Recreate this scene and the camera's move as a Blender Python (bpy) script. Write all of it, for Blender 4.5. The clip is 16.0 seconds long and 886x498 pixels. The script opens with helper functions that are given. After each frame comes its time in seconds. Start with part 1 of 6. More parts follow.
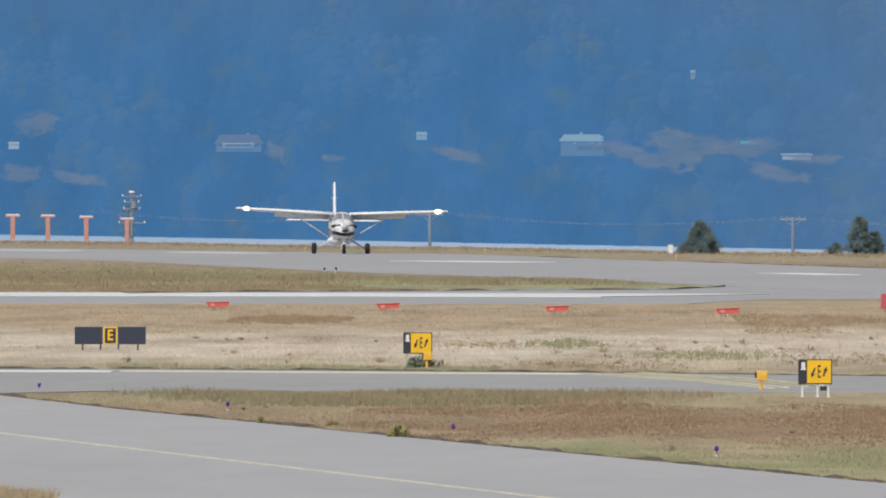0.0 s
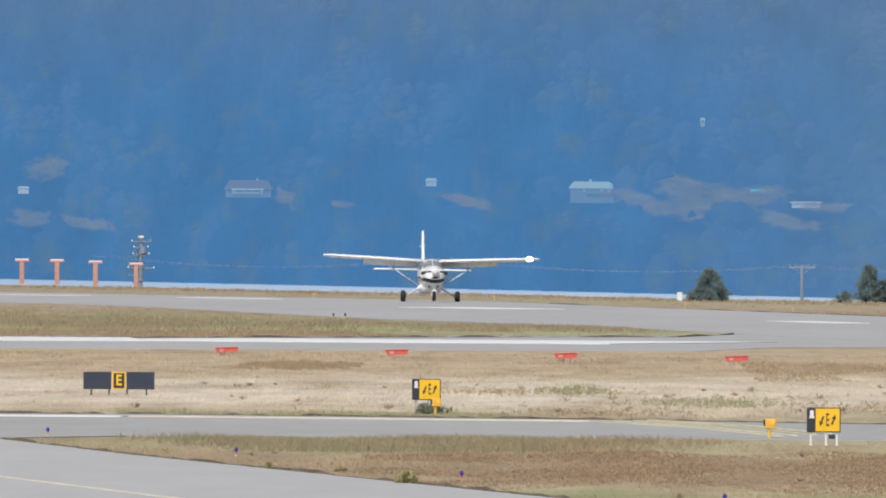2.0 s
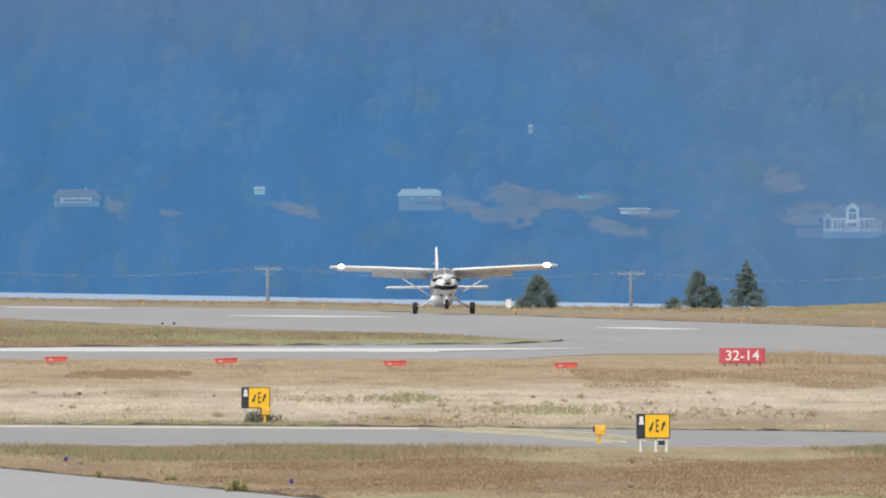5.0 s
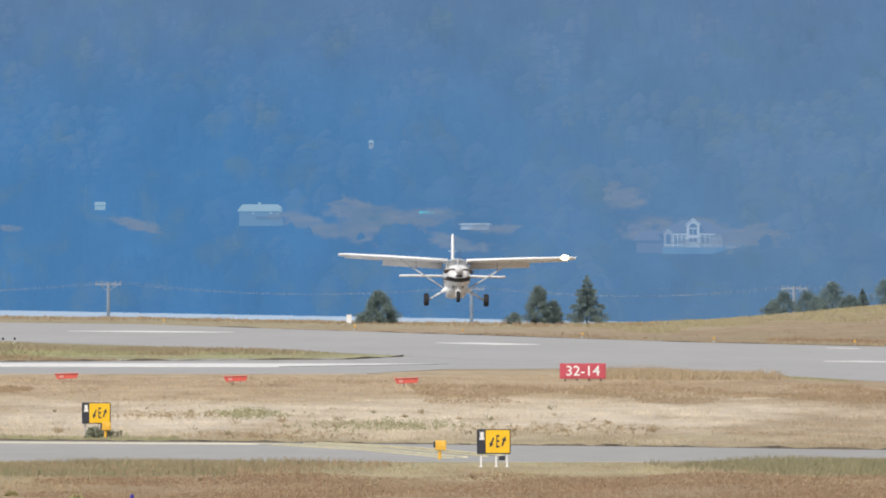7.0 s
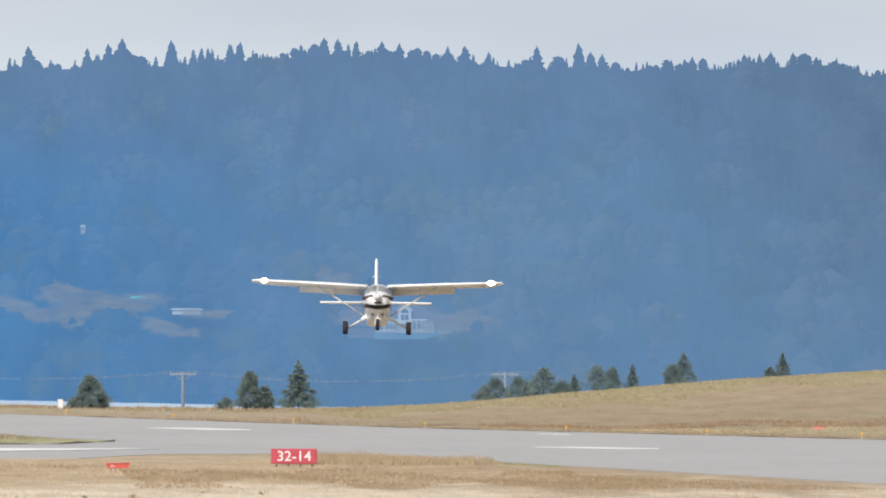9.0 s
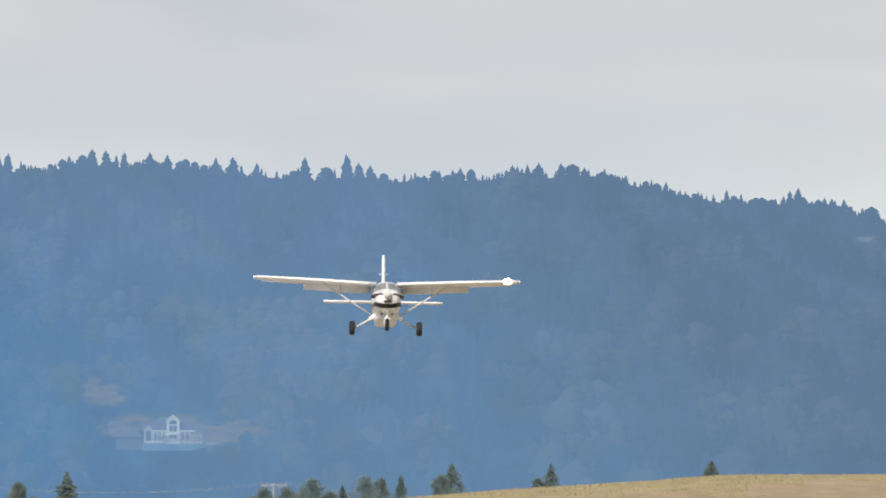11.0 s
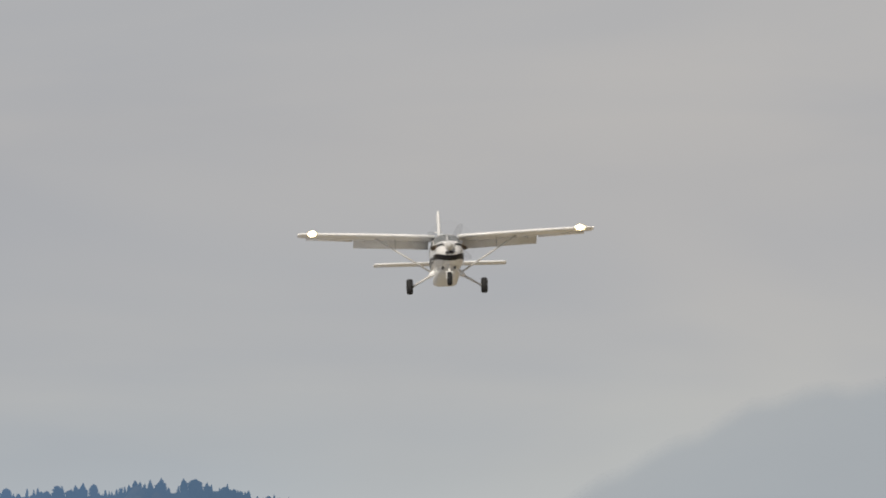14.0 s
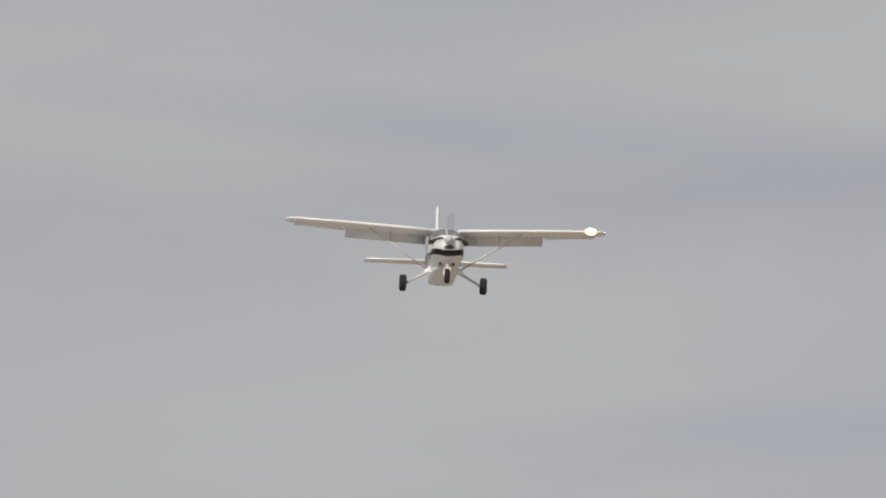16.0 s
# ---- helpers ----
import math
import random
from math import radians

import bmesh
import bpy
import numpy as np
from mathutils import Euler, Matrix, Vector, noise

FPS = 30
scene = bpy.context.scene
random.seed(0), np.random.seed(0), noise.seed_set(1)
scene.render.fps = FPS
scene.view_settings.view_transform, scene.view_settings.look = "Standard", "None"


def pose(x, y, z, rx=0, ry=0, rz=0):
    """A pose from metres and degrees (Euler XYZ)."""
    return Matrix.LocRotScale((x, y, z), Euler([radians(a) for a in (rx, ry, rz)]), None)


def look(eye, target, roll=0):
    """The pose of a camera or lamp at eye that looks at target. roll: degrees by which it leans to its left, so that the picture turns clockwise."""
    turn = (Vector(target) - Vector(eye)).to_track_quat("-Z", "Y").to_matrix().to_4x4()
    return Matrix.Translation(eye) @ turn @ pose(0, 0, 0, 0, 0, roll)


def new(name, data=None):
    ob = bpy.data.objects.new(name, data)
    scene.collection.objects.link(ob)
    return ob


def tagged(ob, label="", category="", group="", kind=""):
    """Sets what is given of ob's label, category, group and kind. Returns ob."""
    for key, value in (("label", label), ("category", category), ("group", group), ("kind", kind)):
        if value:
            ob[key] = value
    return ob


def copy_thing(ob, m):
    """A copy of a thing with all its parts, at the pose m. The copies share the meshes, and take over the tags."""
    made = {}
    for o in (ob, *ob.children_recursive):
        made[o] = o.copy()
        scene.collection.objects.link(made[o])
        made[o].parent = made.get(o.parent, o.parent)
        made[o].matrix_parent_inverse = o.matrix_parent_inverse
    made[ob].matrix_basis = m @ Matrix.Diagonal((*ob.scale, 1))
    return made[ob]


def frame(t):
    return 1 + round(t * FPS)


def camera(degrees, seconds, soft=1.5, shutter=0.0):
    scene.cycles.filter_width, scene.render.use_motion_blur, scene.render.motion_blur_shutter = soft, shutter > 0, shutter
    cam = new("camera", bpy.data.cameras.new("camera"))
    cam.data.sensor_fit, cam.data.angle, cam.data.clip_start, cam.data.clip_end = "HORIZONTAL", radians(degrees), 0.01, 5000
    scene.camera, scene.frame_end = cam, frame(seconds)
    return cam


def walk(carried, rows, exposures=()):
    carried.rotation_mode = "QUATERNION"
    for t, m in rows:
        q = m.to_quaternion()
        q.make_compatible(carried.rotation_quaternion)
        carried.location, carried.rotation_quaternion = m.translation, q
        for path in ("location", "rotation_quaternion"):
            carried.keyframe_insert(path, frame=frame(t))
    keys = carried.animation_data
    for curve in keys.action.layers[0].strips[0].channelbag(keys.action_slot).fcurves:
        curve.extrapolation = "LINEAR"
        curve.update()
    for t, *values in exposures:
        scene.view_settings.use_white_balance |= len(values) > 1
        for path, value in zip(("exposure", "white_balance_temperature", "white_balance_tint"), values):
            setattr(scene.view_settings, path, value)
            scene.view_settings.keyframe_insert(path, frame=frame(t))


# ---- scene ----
cam = camera(1.9962, 16.0, soft=1.9)
# ---- camera ----
EYE = Vector((0.0, 0.0, 5.7))


def at(bearing, rise, dist):
    """The place at a bearing and elevation in milliradians from the eye, dist metres away over the ground."""
    a = bearing / 1000
    return Vector((dist * math.sin(a), dist * math.cos(a), EYE.z + dist * math.tan(rise / 1000)))


# bearing, elevation and roll of the hand-held telephoto lens, degrees
PAN = [
    (0.0, -0.2889, -0.1887, 0.04),
    (0.5, -0.3420, -0.0297, 0.26),
    (1.0, -0.4908, -0.1380, 0.20),
    (1.5, -0.4332, -0.1156, 0.40),
    (2.0, -0.3099, -0.0840, 0.30),
    (2.5, -0.2582, -0.0428, 0.16),
    (3.0, -0.2032, -0.1860, -0.22),
    (3.5, -0.0143, -0.1823, -0.00),
    (3.7, 0.0299, -0.1142, 0.00),
    (5.8, 0.1401, -0.0588, -0.01),
    (6.0, 0.2037, -0.0543, 0.01),
    (6.5, 0.2968, -0.0294, 0.01),
    (7.0, 0.4355, -0.0309, -0.01),
    (7.5, 0.5180, -0.0384, -0.00),
    (8.0, 0.6865, 0.0245, -0.07),
    (8.5, 0.8972, 0.0835, 0.08),
    (9.0, 1.0849, 0.1619, 0.12),
    (9.5, 1.2175, 0.2176, -0.01),
    (10.0, 1.3459, 0.2855, -0.03),
    (10.2, 1.4175, 0.3025, 0.04),
    (12.3, 1.8755, 0.6091, -0.06),
    (12.5, 1.9281, 0.6260, -0.03),
    (13.0, 2.1586, 0.7329, -0.00),
    (13.5, 2.3085, 0.9234, -0.05),
    (14.0, 2.4568, 1.1231, 0.00),
    (14.5, 2.7158, 1.4069, 0.00),
    (15.0, 2.8571, 1.6488, 0.00),
    (15.5, 3.0099, 1.7265, 0.00),
    (16.0, 3.2429, 1.8908, 0.00),
]


def aim(az, el, roll):
    return look(EYE, at(math.radians(az) * 1000, math.radians(el) * 1000, 1000.0), roll)


walk(cam, [(t, aim(az, el, roll)) for t, az, el, roll in PAN],
     exposures=[(0.0, -0.30, 6450, 10), (0.5, -0.12, 6450, 10), (1.5, -0.09, 6450, 10), (2.5, -0.07, 6450, 10), (3.0, -0.20, 6450, 10), (3.7, -0.26, 6450, 10), (5.8, -0.02, 6650, 10),
                (7.5, -0.01, 6650, 10), (9.0, 0.11, 6720, 10), (9.5, 0.17, 6760, 10), (10.2, 0.17, 6880, 10), (12.3, 0.0, 7400, 10), (12.5, -0.02, 7400, 10), (13.0, -0.17, 7320, 10), (13.5, -0.32, 7180, 10),
                (14.0, -0.43, 7200, 10), (14.5, -0.44, 7050, 10), (16.0, -0.46, 6950, 10)])

# ---- light: thin overcast with soft sun from high behind the eye ----
SUN_EL, SUN_AZ = 40.0, 205.0      # azimuth clockwise from +y
world = bpy.data.worlds.new("overcast_sky")
scene.world = world
world.use_nodes = True
wn, wl = world.node_tree.nodes, world.node_tree.links
wn.clear()
w_out = wn.new("ShaderNodeOutputWorld")
w_bg = wn.new("ShaderNodeBackground")
w_bg.inputs["Strength"].default_value = 1.0
sky = wn.new("ShaderNodeTexSky")
sky.sky_type = "NISHITA"
sky.sun_disc = False
sky.sun_elevation = radians(SUN_EL)
sky.sun_rotation = radians(SUN_AZ)
sky_dim = wn.new("ShaderNodeVectorMath")
sky_dim.operation = "SCALE"
sky_dim.inputs["Scale"].default_value = 0.08
wl.new(sky.outputs["Color"], sky_dim.inputs[0])
w_co = wn.new("ShaderNodeTexCoord")
w_map = wn.new("ShaderNodeMapping")
w_map.inputs["Scale"].default_value = (26, 26, 110)
w_map.inputs["Location"].default_value = (3.1, 0.0, 1.7)
wl.new(w_co.outputs["Generated"], w_map.inputs["Vector"])
w_noise = wn.new("ShaderNodeTexNoise")
w_noise.inputs["Scale"].default_value = 1.0
w_noise.inputs["Detail"].default_value = 4.0
w_noise.inputs["Roughness"].default_value = 0.42
w_noise.inputs["Distortion"].default_value = 0.6
wl.new(w_map.outputs["Vector"], w_noise.inputs["Vector"])
w_ramp = wn.new("ShaderNodeValToRGB")
w_ramp.color_ramp.elements[0].position = 0.33
w_ramp.color_ramp.elements[0].color = (0.360, 0.395, 0.468, 1)
w_ramp.color_ramp.elements[1].position = 0.66
w_ramp.color_ramp.elements[1].color = (0.448, 0.460, 0.498, 1)
wl.new(w_noise.outputs["Fac"], w_ramp.inputs["Fac"])
# the cloud deck thins towards the skyline
w_sep = wn.new("ShaderNodeSeparateXYZ")
wl.new(w_co.outputs["Generated"], w_sep.inputs["Vector"])
w_low = wn.new("ShaderNodeValToRGB")
w_low.color_ramp.elements[0].position = 0.0085
w_low.color_ramp.elements[0].color = (1.58, 1.69, 1.69, 1)
w_low.color_ramp.elements[1].position = 0.09
w_low.color_ramp.elements[1].color = (1.0, 1.0, 1.0, 1)
e = w_low.color_ramp.elements.new(0.042)
e.color = (1.35, 1.36, 1.37, 1)
e = w_low.color_ramp.elements.new(0.0125)
e.color = (1.41, 1.47, 1.47, 1)
e = w_low.color_ramp.elements.new(0.0175)
e.color = (1.37, 1.40, 1.425, 1)
for place, tone in ((0.0238, (1.31, 1.335, 1.37)), (0.0285, (1.46, 1.455, 1.44)), (0.0328, (1.36, 1.375, 1.39)), (0.0356, (1.20, 1.225, 1.29)), (0.0395, (1.41, 1.415, 1.40))):
    e = w_low.color_ramp.elements.new(place)
    e.color = (*tone, 1)
# the cloud layers lie in uneven banks
w_map2 = wn.new("ShaderNodeMapping")
w_map2.inputs["Scale"].default_value = (60, 60, 60)
w_map2.inputs["Location"].default_value = (0.7, 2.2, 0.4)
wl.new(w_co.outputs["Generated"], w_map2.inputs["Vector"])
w_bank = wn.new("ShaderNodeTexNoise")
w_bank.inputs["Scale"].default_value = 1.0
w_bank.inputs["Detail"].default_value = 3.0
wl.new(w_map2.outputs["Vector"], w_bank.inputs["Vector"])
w_sway = wn.new("ShaderNodeMath")
w_sway.operation = "MULTIPLY_ADD"
w_sway.inputs[1].default_value = 0.008
wl.new(w_bank.outputs["Fac"], w_sway.inputs[0])
w_down = wn.new("ShaderNodeMath")
w_down.inputs[1].default_value = -0.004
wl.new(w_sep.outputs["Z"], w_down.inputs[0])
wl.new(w_down.outputs[0], w_sway.inputs[2])
wl.new(w_sway.outputs[0], w_low.inputs["Fac"])
w_mul = wn.new("ShaderNodeVectorMath")
w_mul.operation = "MULTIPLY"
wl.new(w_ramp.outputs["Color"], w_mul.inputs[0])
wl.new(w_low.outputs["Color"], w_mul.inputs[1])
w_mix = wn.new("ShaderNodeMix")
w_mix.data_type = "RGBA"
w_mix.inputs["Factor"].default_value = 0.93
wl.new(sky_dim.outputs["Vector"], w_mix.inputs[6])
wl.new(w_mul.outputs["Vector"], w_mix.inputs[7])
wl.new(w_mix.outputs[2], w_bg.inputs["Color"])
wl.new(w_bg.outputs["Background"], w_out.inputs["Surface"])

sun_data = bpy.data.lights.new("sun", "SUN")
sun_data.energy = 3.6
sun_data.angle = radians(4.0)
sun_data.color = (1.0, 0.965, 0.92)
sun = new("sun", sun_data)
_a, _e = radians(SUN_AZ), radians(SUN_EL)
sun.matrix_world = look((0, 0, 300), Vector((0, 0, 300)) - Vector((math.sin(_a) * math.cos(_e), math.cos(_a) * math.cos(_e), math.sin(_e))))


# ---- materials ----
def material(name, color, rough=0.6, metal=0.0, vary=0.12, scale=3.0, bump=0.0, emit=None, emit_strength=1.0, stretch=(1, 1, 1), coords="Object"):
    m = bpy.data.materials.new(name)
    m.use_nodes = True
    n, l = m.node_tree.nodes, m.node_tree.links
    b = n["Principled BSDF"]
    b.inputs["Roughness"].default_value = rough
    b.inputs["Metallic"].default_value = metal
    co = n.new("ShaderNodeTexCoord")
    mp = n.new("ShaderNodeMapping")
    mp.inputs["Scale"].default_value = stretch
    l.new(co.outputs[coords], mp.inputs["Vector"])
    prev = None
    for k, (s, a) in enumerate(((scale, vary), (scale * 9, vary * 0.7))):
        nz = n.new("ShaderNodeTexNoise")
        nz.inputs["Scale"].default_value = s
        nz.inputs["Detail"].default_value = 5
        l.new(mp.outputs["Vector"], nz.inputs["Vector"])
        mr = n.new("ShaderNodeMapRange")
        mr.inputs["From Min"].default_value, mr.inputs["From Max"].default_value = 0.3, 0.7
        mr.inputs["To Min"].default_value, mr.inputs["To Max"].default_value = 1 - a, 1 + a
        l.new(nz.outputs["Fac"], mr.inputs["Value"])
        mul = n.new("ShaderNodeVectorMath")
        mul.operation = "SCALE"
        if prev is None:
            mul.inputs[0].default_value = color
        else:
            l.new(prev, mul.inputs[0])
        l.new(mr.outputs["Result"], mul.inputs["Scale"])
        prev = mul.outputs["Vector"]
        if k == 1 and bump:
            bp = n.new("ShaderNodeBump")
            bp.inputs["Strength"].default_value = bump
            bp.inputs["Distance"].default_value = 0.02
            l.new(nz.outputs["Fac"], bp.inputs["Height"])
            l.new(bp.outputs["Normal"], b.inputs["Normal"])
    l.new(prev, b.inputs["Base Color"])
    if emit:
        b.inputs["Emission Color"].default_value = (*emit, 1)
        b.inputs["Emission Strength"].default_value = emit_strength
    return m


def glow(name, color, strength):
    m = bpy.data.materials.new(name)
    m.use_nodes = True
    b = m.node_tree.nodes["Principled BSDF"]
    b.inputs["Base Color"].default_value = (*color, 1)
    b.inputs["Emission Color"].default_value = (*color, 1)
    b.inputs["Emission Strength"].default_value = strength
    return m


# how the plant cover changes with the distance from the taxiway, metres and colour
COVER = [(400, (0.34, 0.30, 0.17)), (475, (0.31, 0.28, 0.15)), (500, (0.25, 0.25, 0.12)), (520, (0.36, 0.29, 0.18)),
         (545, (0.285, 0.21, 0.125)), (590, (0.29, 0.215, 0.125)), (615, (0.34, 0.29, 0.17)), (640, (0.26, 0.23, 0.13)),
         (700, (0.31, 0.26, 0.16)), (728, (0.41, 0.34, 0.24)), (780, (0.49, 0.42, 0.325)), (850, (0.47, 0.40, 0.305)),
         (890, (0.37, 0.29, 0.19)), (960, (0.38, 0.29, 0.19)), (1060, (0.35, 0.27, 0.17)), (1140, (0.22, 0.19, 0.11)), (1195, (0.285, 0.285, 0.145)),
         (1250, (0.235, 0.19, 0.12)), (1300, (0.25, 0.225, 0.125)), (1400, (0.255, 0.205, 0.13)), (1480, (0.29, 0.22, 0.145)), (1540, (0.305, 0.24, 0.155)), (1590, (0.285, 0.245, 0.15)), (1660, (0.275, 0.235, 0.145)),
         (1900, (0.27, 0.22, 0.15))]
# paler and greyer throughout: haze over the field put into the colours
COVER = [(y, tuple(1.30 * (0.86 * v + 0.14 * (0.3 * c[0] + 0.6 * c[1] + 0.1 * c[2])) for v in c)) for y, c in COVER]


def cover_material(name, islands, vary):
    """Dry grass: a ramp over the field, broken up by two sizes of patches; single plants differ."""
    m = bpy.data.materials.new(name)
    m.use_nodes = True
    n, l = m.node_tree.nodes, m.node_tree.links
    b = n["Principled BSDF"]
    b.inputs["Roughness"].default_value = 0.9
    b.inputs["Specular IOR Level"].default_value = 0.1
    geo = n.new("ShaderNodeNewGeometry")
    mp = n.new("ShaderNodeMapping")
    mp.inputs["Scale"].default_value = (0.16, 0.028, 0.1)
    l.new(geo.outputs["Position"], mp.inputs["Vector"])
    big = n.new("ShaderNodeTexNoise")
    big.inputs["Scale"].default_value = 1.0
    big.inputs["Detail"].default_value = 5
    l.new(mp.outputs["Vector"], big.inputs["Vector"])
    sep = n.new("ShaderNodeSeparateXYZ")
    l.new(geo.outputs["Position"], sep.inputs["Vector"])
    wob = n.new("ShaderNodeMath")
    wob.operation = "MULTIPLY_ADD"
    wob.inputs[1].default_value = 130
    wob.inputs[2].default_value = -65
    l.new(big.outputs["Fac"], wob.inputs[0])
    add = n.new("ShaderNodeMath")
    l.new(wob.outputs[0], add.inputs[0])
    l.new(sep.outputs["Y"], add.inputs[1])
    mr = n.new("ShaderNodeMapRange")
    mr.inputs["From Min"].default_value, mr.inputs["From Max"].default_value = 400, 1900
    l.new(add.outputs[0], mr.inputs["Value"])
    ramp = n.new("ShaderNodeValToRGB")
    els = ramp.color_ramp.elements
    els[0].position, els[0].color = 0.0, (*COVER[0][1], 1)
    els[1].position, els[1].color = 1.0, (*COVER[-1][1], 1)
    for y, c in COVER[1:-1]:
        q = els.new((y - 400) / 1500)
        q.color = (*c, 1)
    l.new(mr.outputs["Result"], ramp.inputs["Fac"])
    mp2 = n.new("ShaderNodeMapping")
    mp2.inputs["Scale"].default_value = (0.6, 0.06, 0.4)
    l.new(geo.outputs["Position"], mp2.inputs["Vector"])
    fine = n.new("ShaderNodeTexNoise")
    fine.inputs["Scale"].default_value = 1.0
    fine.inputs["Detail"].default_value = 8
    fine.inputs["Roughness"].default_value = 0.65
    l.new(mp2.outputs["Vector"], fine.inputs["Vector"])
    f2 = n.new("ShaderNodeMapRange")
    f2.inputs["From Min"].default_value, f2.inputs["From Max"].default_value = 0.3, 0.7
    f2.inputs["To Min"].default_value, f2.inputs["To Max"].default_value = 1 - vary, 1 + vary
    l.new(fine.outputs["Fac"], f2.inputs["Value"])
    last = f2.outputs["Result"]
    if islands:
        r2 = n.new("ShaderNodeMapRange")
        r2.inputs["To Min"].default_value, r2.inputs["To Max"].default_value = 0.90, 1.12
        l.new(geo.outputs["Random Per Island"], r2.inputs["Value"])
        mm = n.new("ShaderNodeMath")
        mm.operation = "MULTIPLY"
        l.new(last, mm.inputs[0])
        l.new(r2.outputs["Result"], mm.inputs[1])
        last = mm.outputs[0]
    mp3 = n.new("ShaderNodeMapping")
    mp3.inputs["Scale"].default_value = (0.20, 0.020, 0.1)
    mp3.inputs["Location"].default_value = (7.3, 1.9, 0.0)
    l.new(geo.outputs["Position"], mp3.inputs["Vector"])
    mid = n.new("ShaderNodeTexNoise")
    mid.inputs["Scale"].default_value = 1.0
    mid.inputs["Detail"].default_value = 6
    mid.inputs["Roughness"].default_value = 0.6
    l.new(mp3.outputs["Vector"], mid.inputs["Vector"])
    thr = n.new("ShaderNodeMapRange")
    thr.inputs["From Min"].default_value, thr.inputs["From Max"].default_value = 0.50, 0.68
    thr.inputs["To Max"].default_value = 0.7
    slant = n.new("ShaderNodeMath")
    slant.operation = "MULTIPLY_ADD"
    slant.inputs[1].default_value = -0.016
    l.new(sep.outputs["Y"], slant.inputs[0])
    l.new(sep.outputs["X"], slant.inputs[2])
    east = n.new("ShaderNodeMapRange")
    east.interpolation_type = "SMOOTHSTEP"
    east.inputs["From Min"].default_value, east.inputs["From Max"].default_value = -3.0, 8.0
    east.inputs["To Min"].default_value, east.inputs["To Max"].default_value = 0.0, 0.14
    l.new(slant.outputs[0], east.inputs["Value"])
    lean = n.new("ShaderNodeMath")
    l.new(mid.outputs["Fac"], lean.inputs[0])
    l.new(east.outputs["Result"], lean.inputs[1])
    l.new(lean.outputs[0], thr.inputs["Value"])
    brown = n.new("ShaderNodeMix")
    brown.data_type = "RGBA"
    l.new(thr.outputs["Result"], brown.inputs["Factor"])
    l.new(ramp.outputs["Color"], brown.inputs[6])
    brown.inputs[7].default_value = (0.33, 0.25, 0.165, 1)
    sc = n.new("ShaderNodeVectorMath")
    sc.operation = "SCALE"
    l.new(brown.outputs[2], sc.inputs[0])
    l.new(last, sc.inputs["Scale"])
    l.new(sc.outputs["Vector"], b.inputs["Base Color"])
    return m


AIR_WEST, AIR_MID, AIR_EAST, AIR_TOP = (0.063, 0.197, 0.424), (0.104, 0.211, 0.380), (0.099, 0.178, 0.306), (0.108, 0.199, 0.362)


